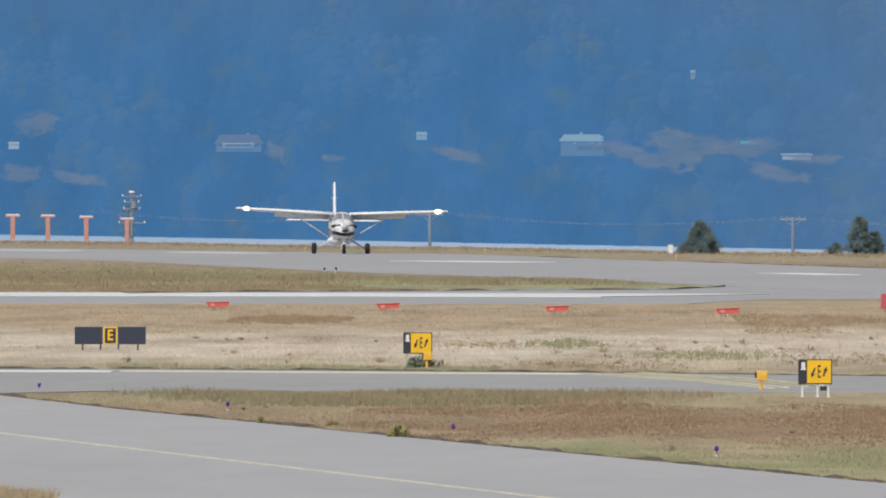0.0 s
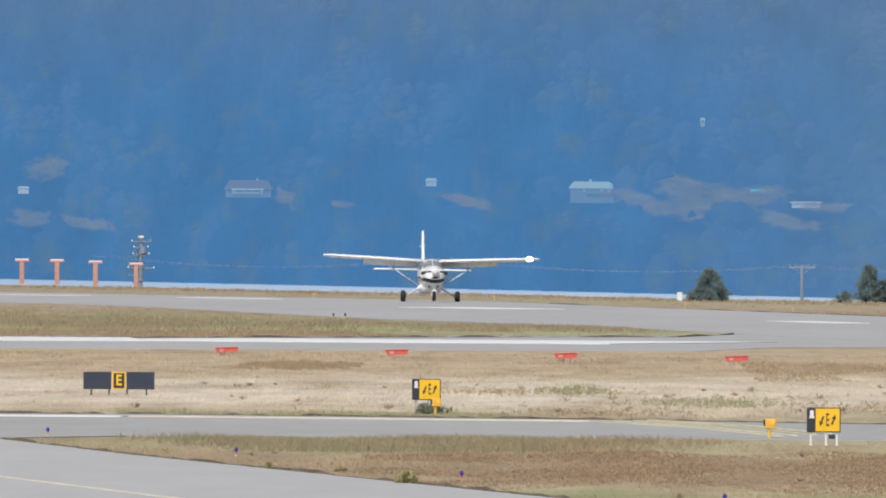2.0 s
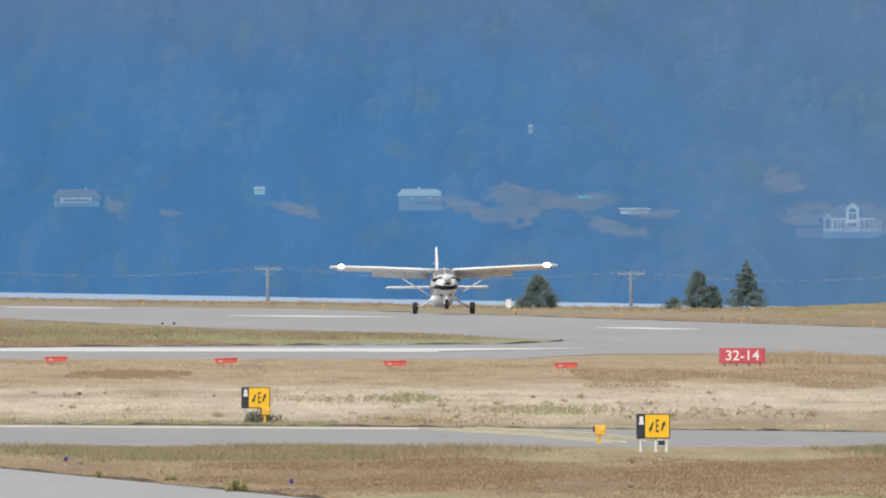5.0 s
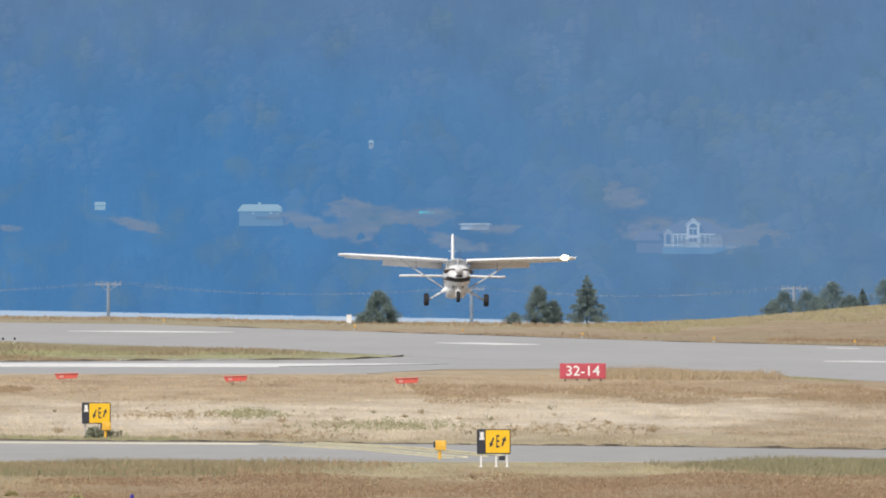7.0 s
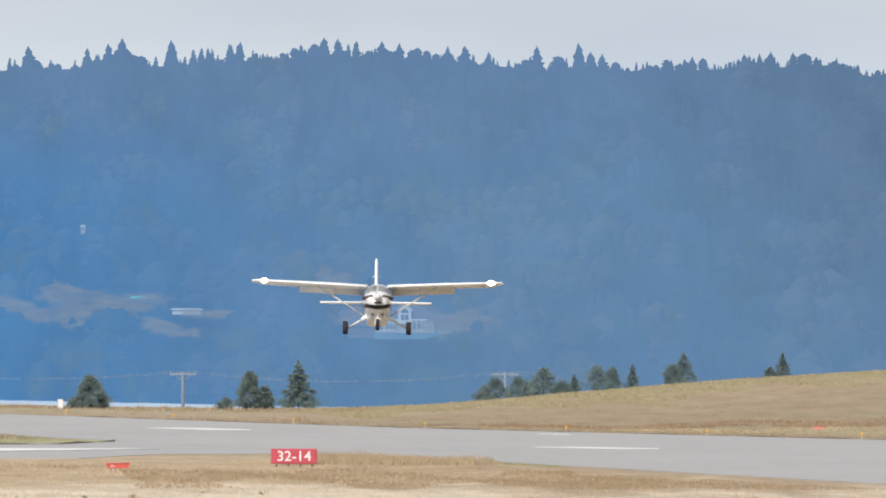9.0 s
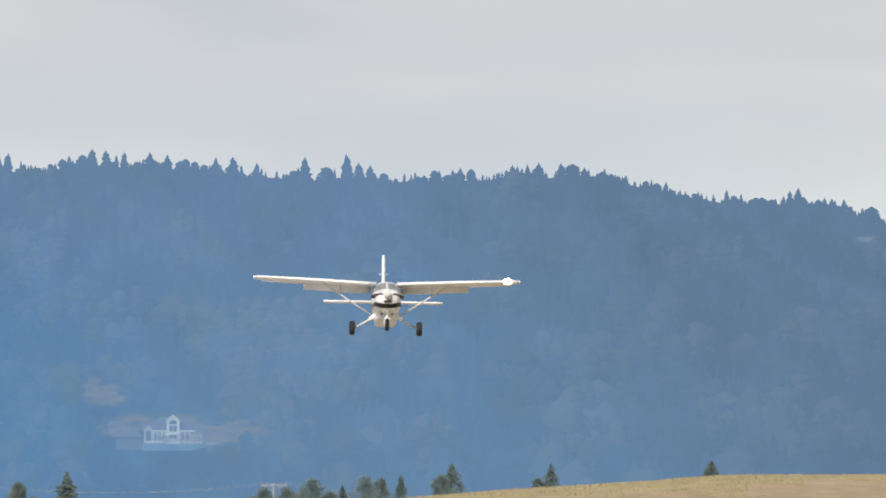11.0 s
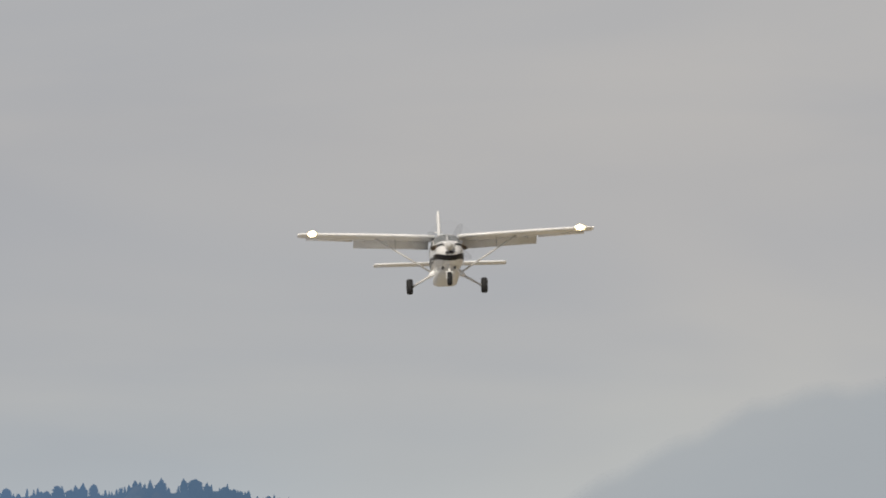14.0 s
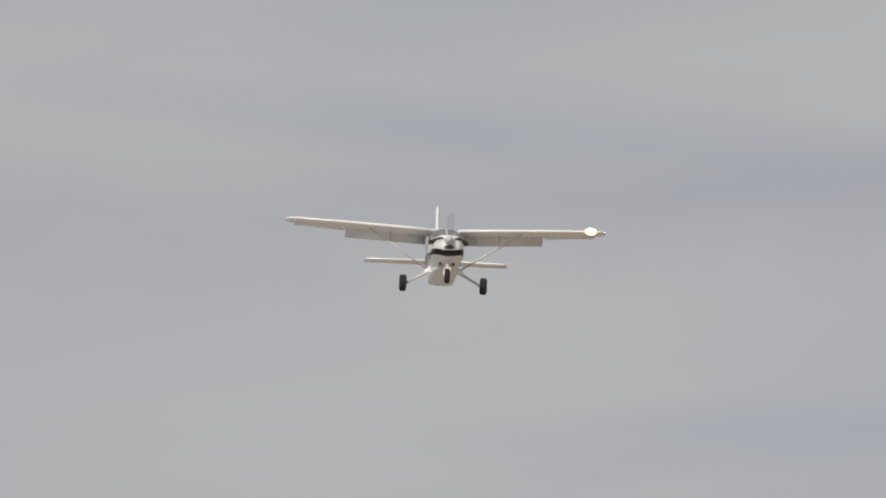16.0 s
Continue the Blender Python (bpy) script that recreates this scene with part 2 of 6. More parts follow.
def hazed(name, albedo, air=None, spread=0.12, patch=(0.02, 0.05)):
    """Things across the water: their own colour, with four kilometres of blue air painted in as emission. The hill's
    air greys to the east and with height.
    """
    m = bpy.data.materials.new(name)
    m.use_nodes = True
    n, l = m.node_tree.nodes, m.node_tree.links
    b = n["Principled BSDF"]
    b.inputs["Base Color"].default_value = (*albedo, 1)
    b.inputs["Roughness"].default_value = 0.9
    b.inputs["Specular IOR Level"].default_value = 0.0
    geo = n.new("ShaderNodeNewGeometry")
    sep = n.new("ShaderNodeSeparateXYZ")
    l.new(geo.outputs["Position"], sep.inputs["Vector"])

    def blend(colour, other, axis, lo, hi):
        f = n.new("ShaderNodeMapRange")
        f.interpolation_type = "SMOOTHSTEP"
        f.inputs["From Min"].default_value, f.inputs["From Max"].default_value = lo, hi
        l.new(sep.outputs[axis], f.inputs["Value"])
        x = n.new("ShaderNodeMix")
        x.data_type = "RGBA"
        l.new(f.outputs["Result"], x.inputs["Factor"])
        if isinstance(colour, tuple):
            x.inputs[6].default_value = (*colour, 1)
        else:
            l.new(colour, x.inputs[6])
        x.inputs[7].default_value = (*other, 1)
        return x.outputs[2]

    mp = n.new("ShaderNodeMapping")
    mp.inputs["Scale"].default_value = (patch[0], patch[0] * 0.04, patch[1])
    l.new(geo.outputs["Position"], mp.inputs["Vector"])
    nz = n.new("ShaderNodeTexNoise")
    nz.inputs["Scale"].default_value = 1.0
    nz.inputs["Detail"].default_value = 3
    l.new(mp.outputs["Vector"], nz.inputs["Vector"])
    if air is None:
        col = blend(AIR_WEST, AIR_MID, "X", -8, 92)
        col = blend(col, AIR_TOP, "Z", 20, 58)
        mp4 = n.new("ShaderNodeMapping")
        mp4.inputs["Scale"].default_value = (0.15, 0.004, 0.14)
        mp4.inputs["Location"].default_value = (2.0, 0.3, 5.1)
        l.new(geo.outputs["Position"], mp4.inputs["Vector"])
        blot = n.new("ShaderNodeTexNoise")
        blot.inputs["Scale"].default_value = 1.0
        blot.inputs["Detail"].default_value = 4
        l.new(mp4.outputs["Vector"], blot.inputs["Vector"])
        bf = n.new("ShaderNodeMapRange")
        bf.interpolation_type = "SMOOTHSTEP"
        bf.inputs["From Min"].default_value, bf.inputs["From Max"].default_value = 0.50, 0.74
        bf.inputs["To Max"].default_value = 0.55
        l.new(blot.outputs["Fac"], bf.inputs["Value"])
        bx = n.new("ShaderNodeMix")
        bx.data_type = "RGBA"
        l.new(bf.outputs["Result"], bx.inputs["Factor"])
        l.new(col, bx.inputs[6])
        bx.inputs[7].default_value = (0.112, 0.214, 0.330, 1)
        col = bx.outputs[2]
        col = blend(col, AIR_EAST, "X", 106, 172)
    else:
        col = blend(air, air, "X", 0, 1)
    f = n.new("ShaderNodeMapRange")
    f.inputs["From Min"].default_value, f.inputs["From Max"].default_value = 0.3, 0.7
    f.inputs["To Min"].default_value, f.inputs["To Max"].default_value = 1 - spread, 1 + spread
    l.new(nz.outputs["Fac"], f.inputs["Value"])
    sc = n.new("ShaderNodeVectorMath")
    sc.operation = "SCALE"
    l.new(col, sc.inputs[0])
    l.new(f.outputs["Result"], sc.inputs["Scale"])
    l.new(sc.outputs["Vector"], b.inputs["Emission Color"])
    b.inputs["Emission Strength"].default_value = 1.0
    return m


def leafy_slope(m, dark, light):
    """Tree kinds on the far slope, from dark firs to pale broadleaved crowns."""
    n, l = m.node_tree.nodes, m.node_tree.links
    kind, mix = n.new("ShaderNodeAttribute"), n.new("ShaderNodeMix")
    kind.attribute_name = "species"
    mix.data_type = "RGBA"
    l.new(kind.outputs["Fac"], mix.inputs["Factor"])
    mix.inputs[6].default_value, mix.inputs[7].default_value = (*dark, 1), (*light, 1)
    l.new(mix.outputs[2], n["Principled BSDF"].inputs["Base Color"])


M_ground = cover_material("dry_ground", False, 0.16)
M_grass = cover_material("dry_grass", True, 0.16)
M_asphalt = material("worn_asphalt", (0.365, 0.360, 0.350), 0.9, 0, 0.06, 0.08, 0.0, stretch=(1, 0.12, 1))
M_smooth = material("smooth_new_asphalt", (0.435, 0.43, 0.425), 0.9, 0, 0.05, 0.08, 0.0, stretch=(1, 0.12, 1))
M_runway = material("runway_asphalt", (0.39, 0.386, 0.385), 0.9, 0, 0.05, 0.08, 0.0, stretch=(1, 0.12, 1))
M_white_mark = material("white_marking", (0.75, 0.75, 0.74), 0.8, 0, 0.06, 0.5)
M_yellow_mark = material("faded_yellow_marking", (0.66, 0.60, 0.40), 0.8, 0, 0.12, 0.5)
M_pale_mark = material("bleached_yellow_marking", (0.68, 0.63, 0.50), 0.8, 0, 0.12, 0.5)
# self-emission paints in the pale hazy brightness of the water
M_water = material("self_lit_water", (0.10, 0.16, 0.22), 0.25, 0, 0.1, 0.02, emit=(0.28, 0.36, 0.46), emit_strength=0.85)
# hill, forest, clearings and mountain carry their haze as blue emission
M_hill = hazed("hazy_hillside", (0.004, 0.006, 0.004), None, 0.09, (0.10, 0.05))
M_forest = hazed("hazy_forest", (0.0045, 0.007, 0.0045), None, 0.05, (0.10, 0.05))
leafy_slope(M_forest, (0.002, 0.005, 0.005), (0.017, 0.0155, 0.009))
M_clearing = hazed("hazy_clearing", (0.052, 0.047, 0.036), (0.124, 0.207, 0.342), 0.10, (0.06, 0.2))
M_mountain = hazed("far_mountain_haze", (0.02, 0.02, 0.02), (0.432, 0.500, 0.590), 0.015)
# house and pool colours glow blue too, for the haze in front of them
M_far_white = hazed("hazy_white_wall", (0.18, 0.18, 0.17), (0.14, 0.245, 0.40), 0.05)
# dimmer copy of the white wall, its shade put into the colour
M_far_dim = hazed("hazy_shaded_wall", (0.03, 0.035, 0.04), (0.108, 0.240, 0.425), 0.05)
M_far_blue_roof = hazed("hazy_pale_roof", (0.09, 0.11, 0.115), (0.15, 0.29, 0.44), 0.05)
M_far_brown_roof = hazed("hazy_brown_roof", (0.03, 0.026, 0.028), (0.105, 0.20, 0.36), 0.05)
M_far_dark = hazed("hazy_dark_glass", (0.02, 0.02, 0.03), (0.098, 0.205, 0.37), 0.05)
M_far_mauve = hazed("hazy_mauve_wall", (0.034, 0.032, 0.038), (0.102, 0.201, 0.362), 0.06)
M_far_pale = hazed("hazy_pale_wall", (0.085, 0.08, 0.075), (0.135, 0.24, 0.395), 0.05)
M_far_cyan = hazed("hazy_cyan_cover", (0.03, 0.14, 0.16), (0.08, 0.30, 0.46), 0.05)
M_paint = material("white_aircraft_paint", (0.89, 0.895, 0.90), 0.28, 0, 0.03, 2.0)
# duller copy of the white paint, with underside shade in its colour
M_paint_shaded = material("shaded_white_paint", (0.76, 0.765, 0.77), 0.4, 0, 0.06, 1.5)
# struts and gear legs greyed to hold the shadow under the wing
M_strut = material("shade_greyed_strut_paint", (0.60, 0.60, 0.60), 0.45, 0, 0.06, 3)
M_black = material("black_trim_paint", (0.03, 0.03, 0.035), 0.35, 0, 0.1, 3)
M_rubber = material("tyre_rubber", (0.018, 0.018, 0.02), 0.85, 0, 0.2, 5)
M_grey = material("grey_metal", (0.38, 0.38, 0.38), 0.45, 0.5, 0.08, 4)
M_steel = material("dark_exhaust_steel", (0.10, 0.07, 0.05), 0.5, 0.8, 0.2, 6)
M_glass = material("tinted_windscreen", (0.46, 0.48, 0.49), 0.12, 0, 0.05, 2)
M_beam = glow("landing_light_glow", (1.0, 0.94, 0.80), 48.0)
# warm glowing ring added for the glare halo around each lens
M_glare_halo = glow("glare_halo_bowl", (1.0, 0.84, 0.52), 0.55)
M_nav = glow("wingtip_light", (1.0, 0.97, 0.92), 0.6)
M_sign_black = material("sign_black", (0.028, 0.032, 0.045), 0.5, 0, 0.1, 3)
M_sign_yellow = material("sign_yellow", (0.85, 0.50, 0.02), 0.45, 0, 0.06, 3)
M_sign_red = material("sign_red", (0.50, 0.075, 0.105), 0.5, 0, 0.08, 3)
M_sign_white = material("sign_white", (0.78, 0.77, 0.76), 0.5, 0, 0.04, 3)
M_papi = material("faded_red_housing", (0.62, 0.11, 0.085), 0.55, 0, 0.1, 4)
M_papi_top = material("pale_red_lid", (0.68, 0.30, 0.26), 0.6, 0, 0.1, 4)
# orange dulled in its own colour for haze before the antenna posts
M_orange = material("hazed_orange_paint", (0.52, 0.27, 0.20), 0.6, 0, 0.12, 3)
M_amber = material("amber_housing", (0.80, 0.45, 0.05), 0.5, 0, 0.08, 4)
M_amber_lens = material("amber_lens", (0.88, 0.52, 0.10), 0.2, 0, 0.05, 5)
M_blue_lens = material("blue_lens", (0.05, 0.03, 0.30), 0.25, 0, 0.05, 5)
M_slate = material("slate_grey_board", (0.16, 0.20, 0.24), 0.6, 0, 0.1, 3)
M_post = material("galvanised_post", (0.45, 0.45, 0.44), 0.5, 0.4, 0.1, 6)
# blue-grey tint puts the distance haze into poles, crossarms and cables
M_wood = material("haze_tinted_pole_wood", (0.21, 0.25, 0.30), 0.85, 0, 0.2, 2, stretch=(1, 1, 0.1))


def leafy(name, color):
    """Foliage that passes half of its light on."""
    m = material(name, color, 0.8, 0, 0.22, 1.2)
    n, l = m.node_tree.nodes, m.node_tree.links
    b = n["Principled BSDF"]
    b.inputs["Specular IOR Level"].default_value = 0.1
    tr, mx = n.new("ShaderNodeBsdfTranslucent"), n.new("ShaderNodeMixShader")
    l.new(b.inputs["Base Color"].links[0].from_socket, tr.inputs["Color"])
    mx.inputs[0].default_value = 0.5
    l.new(b.outputs[0], mx.inputs[1])
    l.new(tr.outputs[0], mx.inputs[2])
    l.new(mx.outputs[0], n["Material Output"].inputs["Surface"])
    return m


# foliage lightened and blued so that its colour carries the haze
M_leaf = leafy("conifer_foliage", (0.25, 0.32, 0.31))
M_leaf_far = leafy("hazed_green_foliage", (0.245, 0.325, 0.325))
M_leaf_grey = leafy("grey_conifer_foliage", (0.36, 0.44, 0.47))
M_green_top = material("green_dry_grass", (0.355, 0.315, 0.19), 0.9, 0, 0.2, 0.5)
M_russet = material("rust_brown_grass", (0.31, 0.215, 0.14), 0.9, 0, 0.15, 0.4)
M_straw = material("straw_grass", (0.52, 0.415, 0.265), 0.9, 0, 0.15, 0.4)
M_olive = material("olive_grass", (0.255, 0.235, 0.14), 0.9, 0, 0.22, 0.6)
M_bark = material("bark", (0.085, 0.09, 0.075), 0.9, 0, 0.3, 4)
M_red_weed = material("russet_weed", (0.27, 0.175, 0.11), 0.9, 0, 0.25, 0.6)
M_brown_weed = material("brown_weed", (0.33, 0.245, 0.155), 0.9, 0, 0.25, 0.6)
M_weed = material("green_weed", (0.32, 0.31, 0.18), 0.85, 0, 0.2, 1.5)
M_weed_dry = material("dry_weed", (0.40, 0.315, 0.205), 0.9, 0, 0.3, 1.5)


def thin_rim(m):
    """Let what lies behind show through where the mesh's cover thins out."""
    n, l = m.node_tree.nodes, m.node_tree.links
    at_, mx, tp = n.new("ShaderNodeAttribute"), n.new("ShaderNodeMixShader"), n.new("ShaderNodeBsdfTransparent")
    at_.attribute_name = "cover"
    l.new(at_.outputs["Fac"], mx.inputs[0])
    l.new(tp.outputs[0], mx.inputs[1])
    l.new(n["Principled BSDF"].outputs[0], mx.inputs[2])
    l.new(mx.outputs[0], n["Material Output"].inputs["Surface"])


thin_rim(M_clearing)
thin_rim(M_mountain)


# ---- mesh helpers ----
def part(name, bm, mat, parent=None, label="", smooth=False):
    me = bpy.data.meshes.new(name)
    bm.normal_update()
    bm.to_mesh(me)
    bm.free()
    if smooth:
        me.polygons.foreach_set("use_smooth", [True] * len(me.polygons))
    me.materials.append(mat)
    ob = new(name, me)
    if parent is not None:
        ob.parent = parent
    if label:
        tagged(ob, label)
    return ob


def holder(name, place, rz=0.0):
    ob = new(name)
    ob.empty_display_size = 0.2
    ob.matrix_basis = pose(*place, 0, 0, rz)
    return ob


def box(size, centre, bevel=0.0, bm=None):
    bm = bm or bmesh.new()
    r = bmesh.ops.create_cube(bm, size=1.0, matrix=Matrix.Translation(centre) @ Matrix.Diagonal((*size, 1)))
    if bevel:
        es = list({e for v in r["verts"] for e in v.link_edges})
        bmesh.ops.bevel(bm, geom=es, offset=bevel, segments=2, affect="EDGES", profile=0.6)
    return bm


def tube(p0, p1, r0, r1=None, seg=10, bm=None):
    bm = bm or bmesh.new()
    p0, p1 = Vector(p0), Vector(p1)
    d = p1 - p0
    m = Matrix.Translation((p0 + p1) / 2) @ d.to_track_quat("Z", "Y").to_matrix().to_4x4()
    bmesh.ops.create_cone(bm, cap_ends=True, segments=seg, radius1=r0, radius2=r0 if r1 is None else r1, depth=d.length, matrix=m)
    return bm


def loft(rings, close=True, caps=True, bm=None):
    """A skin through rings of equal point count."""
    bm = bm or bmesh.new()
    vs = [[bm.verts.new(p) for p in r] for r in rings]
    k = len(vs[0])
    for a, b in zip(vs, vs[1:]):
        for i in range(k if close else k - 1):
            j = (i + 1) % k
            bm.faces.new((a[i], a[j], b[j], b[i]))
    if caps and close:
        bm.faces.new(vs[0][::-1])
        bm.faces.new(vs[-1])
    bmesh.ops.recalc_face_normals(bm, faces=bm.faces)
    return bm


def slab(points, z, thick=0.3):
    bm = bmesh.new()
    top = [bm.verts.new((x, y, z)) for x, y in points]
    low = [bm.verts.new((x, y, z - thick)) for x, y in points]
    f = bm.faces.new(top)
    f2 = bm.faces.new(low[::-1])
    n = len(points)
    for i in range(n):
        j = (i + 1) % n
        bm.faces.new((top[j], top[i], low[i], low[j]))
    bmesh.ops.triangulate(bm, faces=[f, f2])
    bmesh.ops.recalc_face_normals(bm, faces=bm.faces)
    return bm


def raw_mesh(name, verts, tris, mat, parent=None):
    me = bpy.data.meshes.new(name)
    verts = np.asarray(verts, dtype=np.float32)
    tris = np.asarray(tris, dtype=np.int32)
    me.vertices.add(len(verts))
    me.vertices.foreach_set("co", verts.ravel())
    me.loops.add(tris.size)
    me.loops.foreach_set("vertex_index", tris.ravel())
    me.polygons.add(len(tris))
    me.polygons.foreach_set("loop_start", np.arange(0, tris.size, 3, dtype=np.int32))
    me.update(calc_edges=True)
    me.validate()
    me.materials.append(mat)
    ob = new(name, me)
    if parent is not None:
        ob.parent = parent
    return ob


def words(text, size, mat, parent, place, name="lettering", extrude=0.006, stretch=1.0, weight=0.0):
    cu = bpy.data.curves.new(name, "FONT")
    cu.body = text
    cu.size = size
    cu.extrude = extrude
    cu.offset = weight
    cu.align_x = "CENTER"
    cu.align_y = "CENTER"
    cu.materials.append(mat)
    ob = new(name, cu)
    ob.parent = parent
    ob.matrix_basis = pose(*place, 90, 0, 0) @ Matrix.Diagonal((stretch, 1, 1, 1))
    return ob


def lerp(x, table):
    return np.interp(x, [a for a, b in table], [b for a, b in table])


# ---- ground ----
def ease(t):
    t = np.clip(t, 0, 1)
    return t * t * (3 - 2 * t)


RUNWAY_FAR = [(-75, 1870), (-30.2, 1708), (-7.0, 1621), (12.4, 1447), (23.2, 1348), (44.4, 1219), (110, 830), (150, 600)]
RUNWAY_NEAR = [(95, 150), (32.4, 889), (15.4, 1104), (7.5, 1195), (1.5, 1262), (-10.8, 1345), (-27, 1510), (-80, 1800)]


def far_edge(x):
    return lerp(x, RUNWAY_FAR)


def crest_line(x):
    return np.clip(1700 - 4.6 * x, 1620, 2300)


def height(x, y):
    x, y = np.asarray(x, float), np.asarray(y, float)
    knoll = lerp(x, [(22, 0.0), (26, 0.07), (30, 0.25), (34, 0.53), (38, 0.87), (42, 1.23), (47, 1.68), (53, 2.10), (58, 2.48), (64, 2.86), (124, 3.45)])
    start = far_edge(x) + 12
    up = ease((y - start) / np.maximum(crest_line(x) - start, 60))
    z = knoll * up
    z = z - (9.0 + knoll) * ease((y - crest_line(x) - 15) / 620)
    z = z + 0.04 * np.sin(x * 0.31 + y * 0.011) * np.sin(y * 0.021 + x * 0.07) * (y > 1050) * (z > -0.05) * up
    return z


xs = np.concatenate([np.linspace(-900, -90, 14), np.linspace(-84, 150, 157), np.linspace(170, 900, 14)])
ys = np.concatenate([np.linspace(-300, 420, 13), np.linspace(430, 2500, 200), np.linspace(2560, 4950, 20)])
gx, gy = np.meshgrid(xs, ys)
gz = height(gx, gy)
nx, ny = len(xs), len(ys)
idx = np.arange(nx * ny).reshape(ny, nx)
a, b, c, d = idx[:-1, :-1].ravel(), idx[:-1, 1:].ravel(), idx[1:, 1:].ravel(), idx[1:, :-1].ravel()
ground = raw_mesh("ground", np.stack([gx.ravel(), gy.ravel(), gz.ravel()], 1), np.concatenate([np.stack([a, b, c], 1), np.stack([a, c, d], 1)]), M_ground)
ground.data.polygons.foreach_set("use_smooth", [True] * len(ground.data.polygons))
tagged(ground, "flat airfield ground of dry straw-coloured grass with a low rise", "ground", kind="structure")

runway = part("runway", slab([(x, y) for x, y in RUNWAY_FAR] + RUNWAY_NEAR, 0.03), M_runway)
tagged(runway, "long pale grey asphalt runway with white marks", "runway", kind="structure")
strip = part("taxiway_strip", slab([(-260, 1040), (4.8, 1046), (8.3, 1080), (17.5, 1090), (9.5, 1190), (6.9, 1192), (4.5, 1176), (-20.3, 1151), (-260, 1100)], 0.018), M_runway)
tagged(strip, "pale grey paved strip joining the runway", "taxiway", kind="structure")
cross = part("cross_taxiway", slab([(-200, 700), (-12.5, 708), (0, 697), (11.7, 681), (15.9, 673), (60, 640), (60, 630), (15.6, 648), (10.9, 638), (-11.4, 640), (-14.5, 632), (-90, 640), (-200, 600)], 0.024), M_asphalt)
tagged(cross, "worn grey asphalt taxiway across the dry field", "taxiway", kind="structure")
near_way = part("near_taxiway", slab([(-30, 780), (-14.5, 630.6), (-10.4, 590.7), (-1.1, 510.8), (6.95, 443.5), (45, 100), (26, 100), (-8.6, 430), (-17, 505), (-34, 640), (-70, 780)], 0.020), M_smooth)
tagged(near_way, "smooth light grey asphalt taxiway in the foreground", "taxiway", kind="structure")


def stripe(name, p, q, width, mat, label, z=0.05):
    p, q = Vector(p), Vector(q)
    n = (q - p).normalized()
    n = Vector((-n.y, n.x)) * width / 2
    ob = part(name, slab([p + n, p - n, q - n, q + n], z, 0.03), mat)
    return tagged(ob, label, "marking", kind="structure")


stripe("yellow_line", (-15.2, 565.7), (6.5, 372), 0.13, M_pale_mark, "thin faded yellow taxiway centre line", 0.04)
stripe("white_edge_line", (-160, 1110), (-19.4, 1116), 28.0, M_white_mark, "broad worn white line along the paved strip", 0.05)
stripe("white_edge_line", (-19.4, 1116), (5.0, 1108), 24.0, M_white_mark, "broad worn white line along the paved strip", 0.052)
stripe("yellow_line", (-60, 704), (-12.4, 699), 4.0, M_white_mark, "pale edge line along the taxiway", 0.045)
stripe("yellow_line", (-12.4, 700), (0.8, 690.5), 2.0, M_pale_mark, "pale yellow line along the taxiway", 0.045)
for k, off in enumerate((0.0, 1.25, 2.9, 4.1)):
    for p, q in (((0.6, 688), (3.0, 671.6)), ((3.0, 671.6), (5.1, 647.0))):
        stripe("holding_line", (p[0] + off * 0.32, p[1] + off * 1.6), (q[0] + off * 0.32, q[1] + off * 1.6), 0.13 if k % 3 else 0.17, M_yellow_mark, "faded yellow holding line on the taxiway", 0.046 + 0.005 * k + (0.0025 if p[0] > 2 else 0))
for p, q, w in (((-25.2, 1652), (-20.2, 1634), 2.2), ((-8.5, 1505), (-3.1, 1486), 4.6), ((11.0, 1338), (13.8, 1318), 2.4), ((26.7, 1142), (30.1, 1130), 1.9),
                ((29.2, 1276), (30.2, 1269), 0.5), ((-38, 1690), (-33, 1680), 1.6)):
    stripe("runway_mark", p, q, w, M_white_mark, "long white painted runway touchdown mark", 0.055)


def shadow_soil_edge(points, width, top):
    """A low worn lip of soil where grass meets paving, coloured dark to draw its shadow line."""
    bm = bmesh.new()
    rings = []
    rnd = random.Random(len(points))
    for x, y in points:
        rise = top * rnd.choice((0.35, 0.7, 1.0, 1.2, 1.7))
        rings.append([(x, y, -0.02), (x, y + width * 0.15, rise), (x, y + width * 0.8, rise * 0.9), (x, y + width, -0.02)])
    loft(rings, bm=bm)
    return tagged(part("pavement_edge", bm, M_shadow_soil), "worn soil lip darkened as the shadow line beside the paving", "edge", kind="structure")


def ragged(points, step, amp, seed):
    rnd = random.Random(seed)
    out = []
    for (xa, ya), (xb, yb) in zip(points, points[1:]):
        n = max(2, int(abs(xb - xa) / step))
        for i in range(n):
            t = i / n
            out.append((xa + (xb - xa) * t, ya + (yb - ya) * t + rnd.uniform(-amp, amp)))
    return out + [points[-1]]


M_shadow_soil = material("shadow_dark_soil", (0.13, 0.105, 0.075), 0.95, 0, 0.3, 0.8)
shadow_soil_edge(ragged([(-90, 1100), (-20.3, 1131), (4.5, 1163), (7.2, 1190)], 0.8, 0.8, 3), 3.0, 0.07)
shadow_soil_edge(ragged([(-30, 709), (-12.5, 709), (0, 698), (11.7, 682), (15.9, 674), (40, 656)], 0.35, 1.2, 4), 1.8, 0.05)
shadow_soil_edge(ragged([(-2, 1577), (12.4, 1449), (23.2, 1350), (44.4, 1221), (70, 1069)], 1.0, 0.8, 6), 3.0, 0.05)
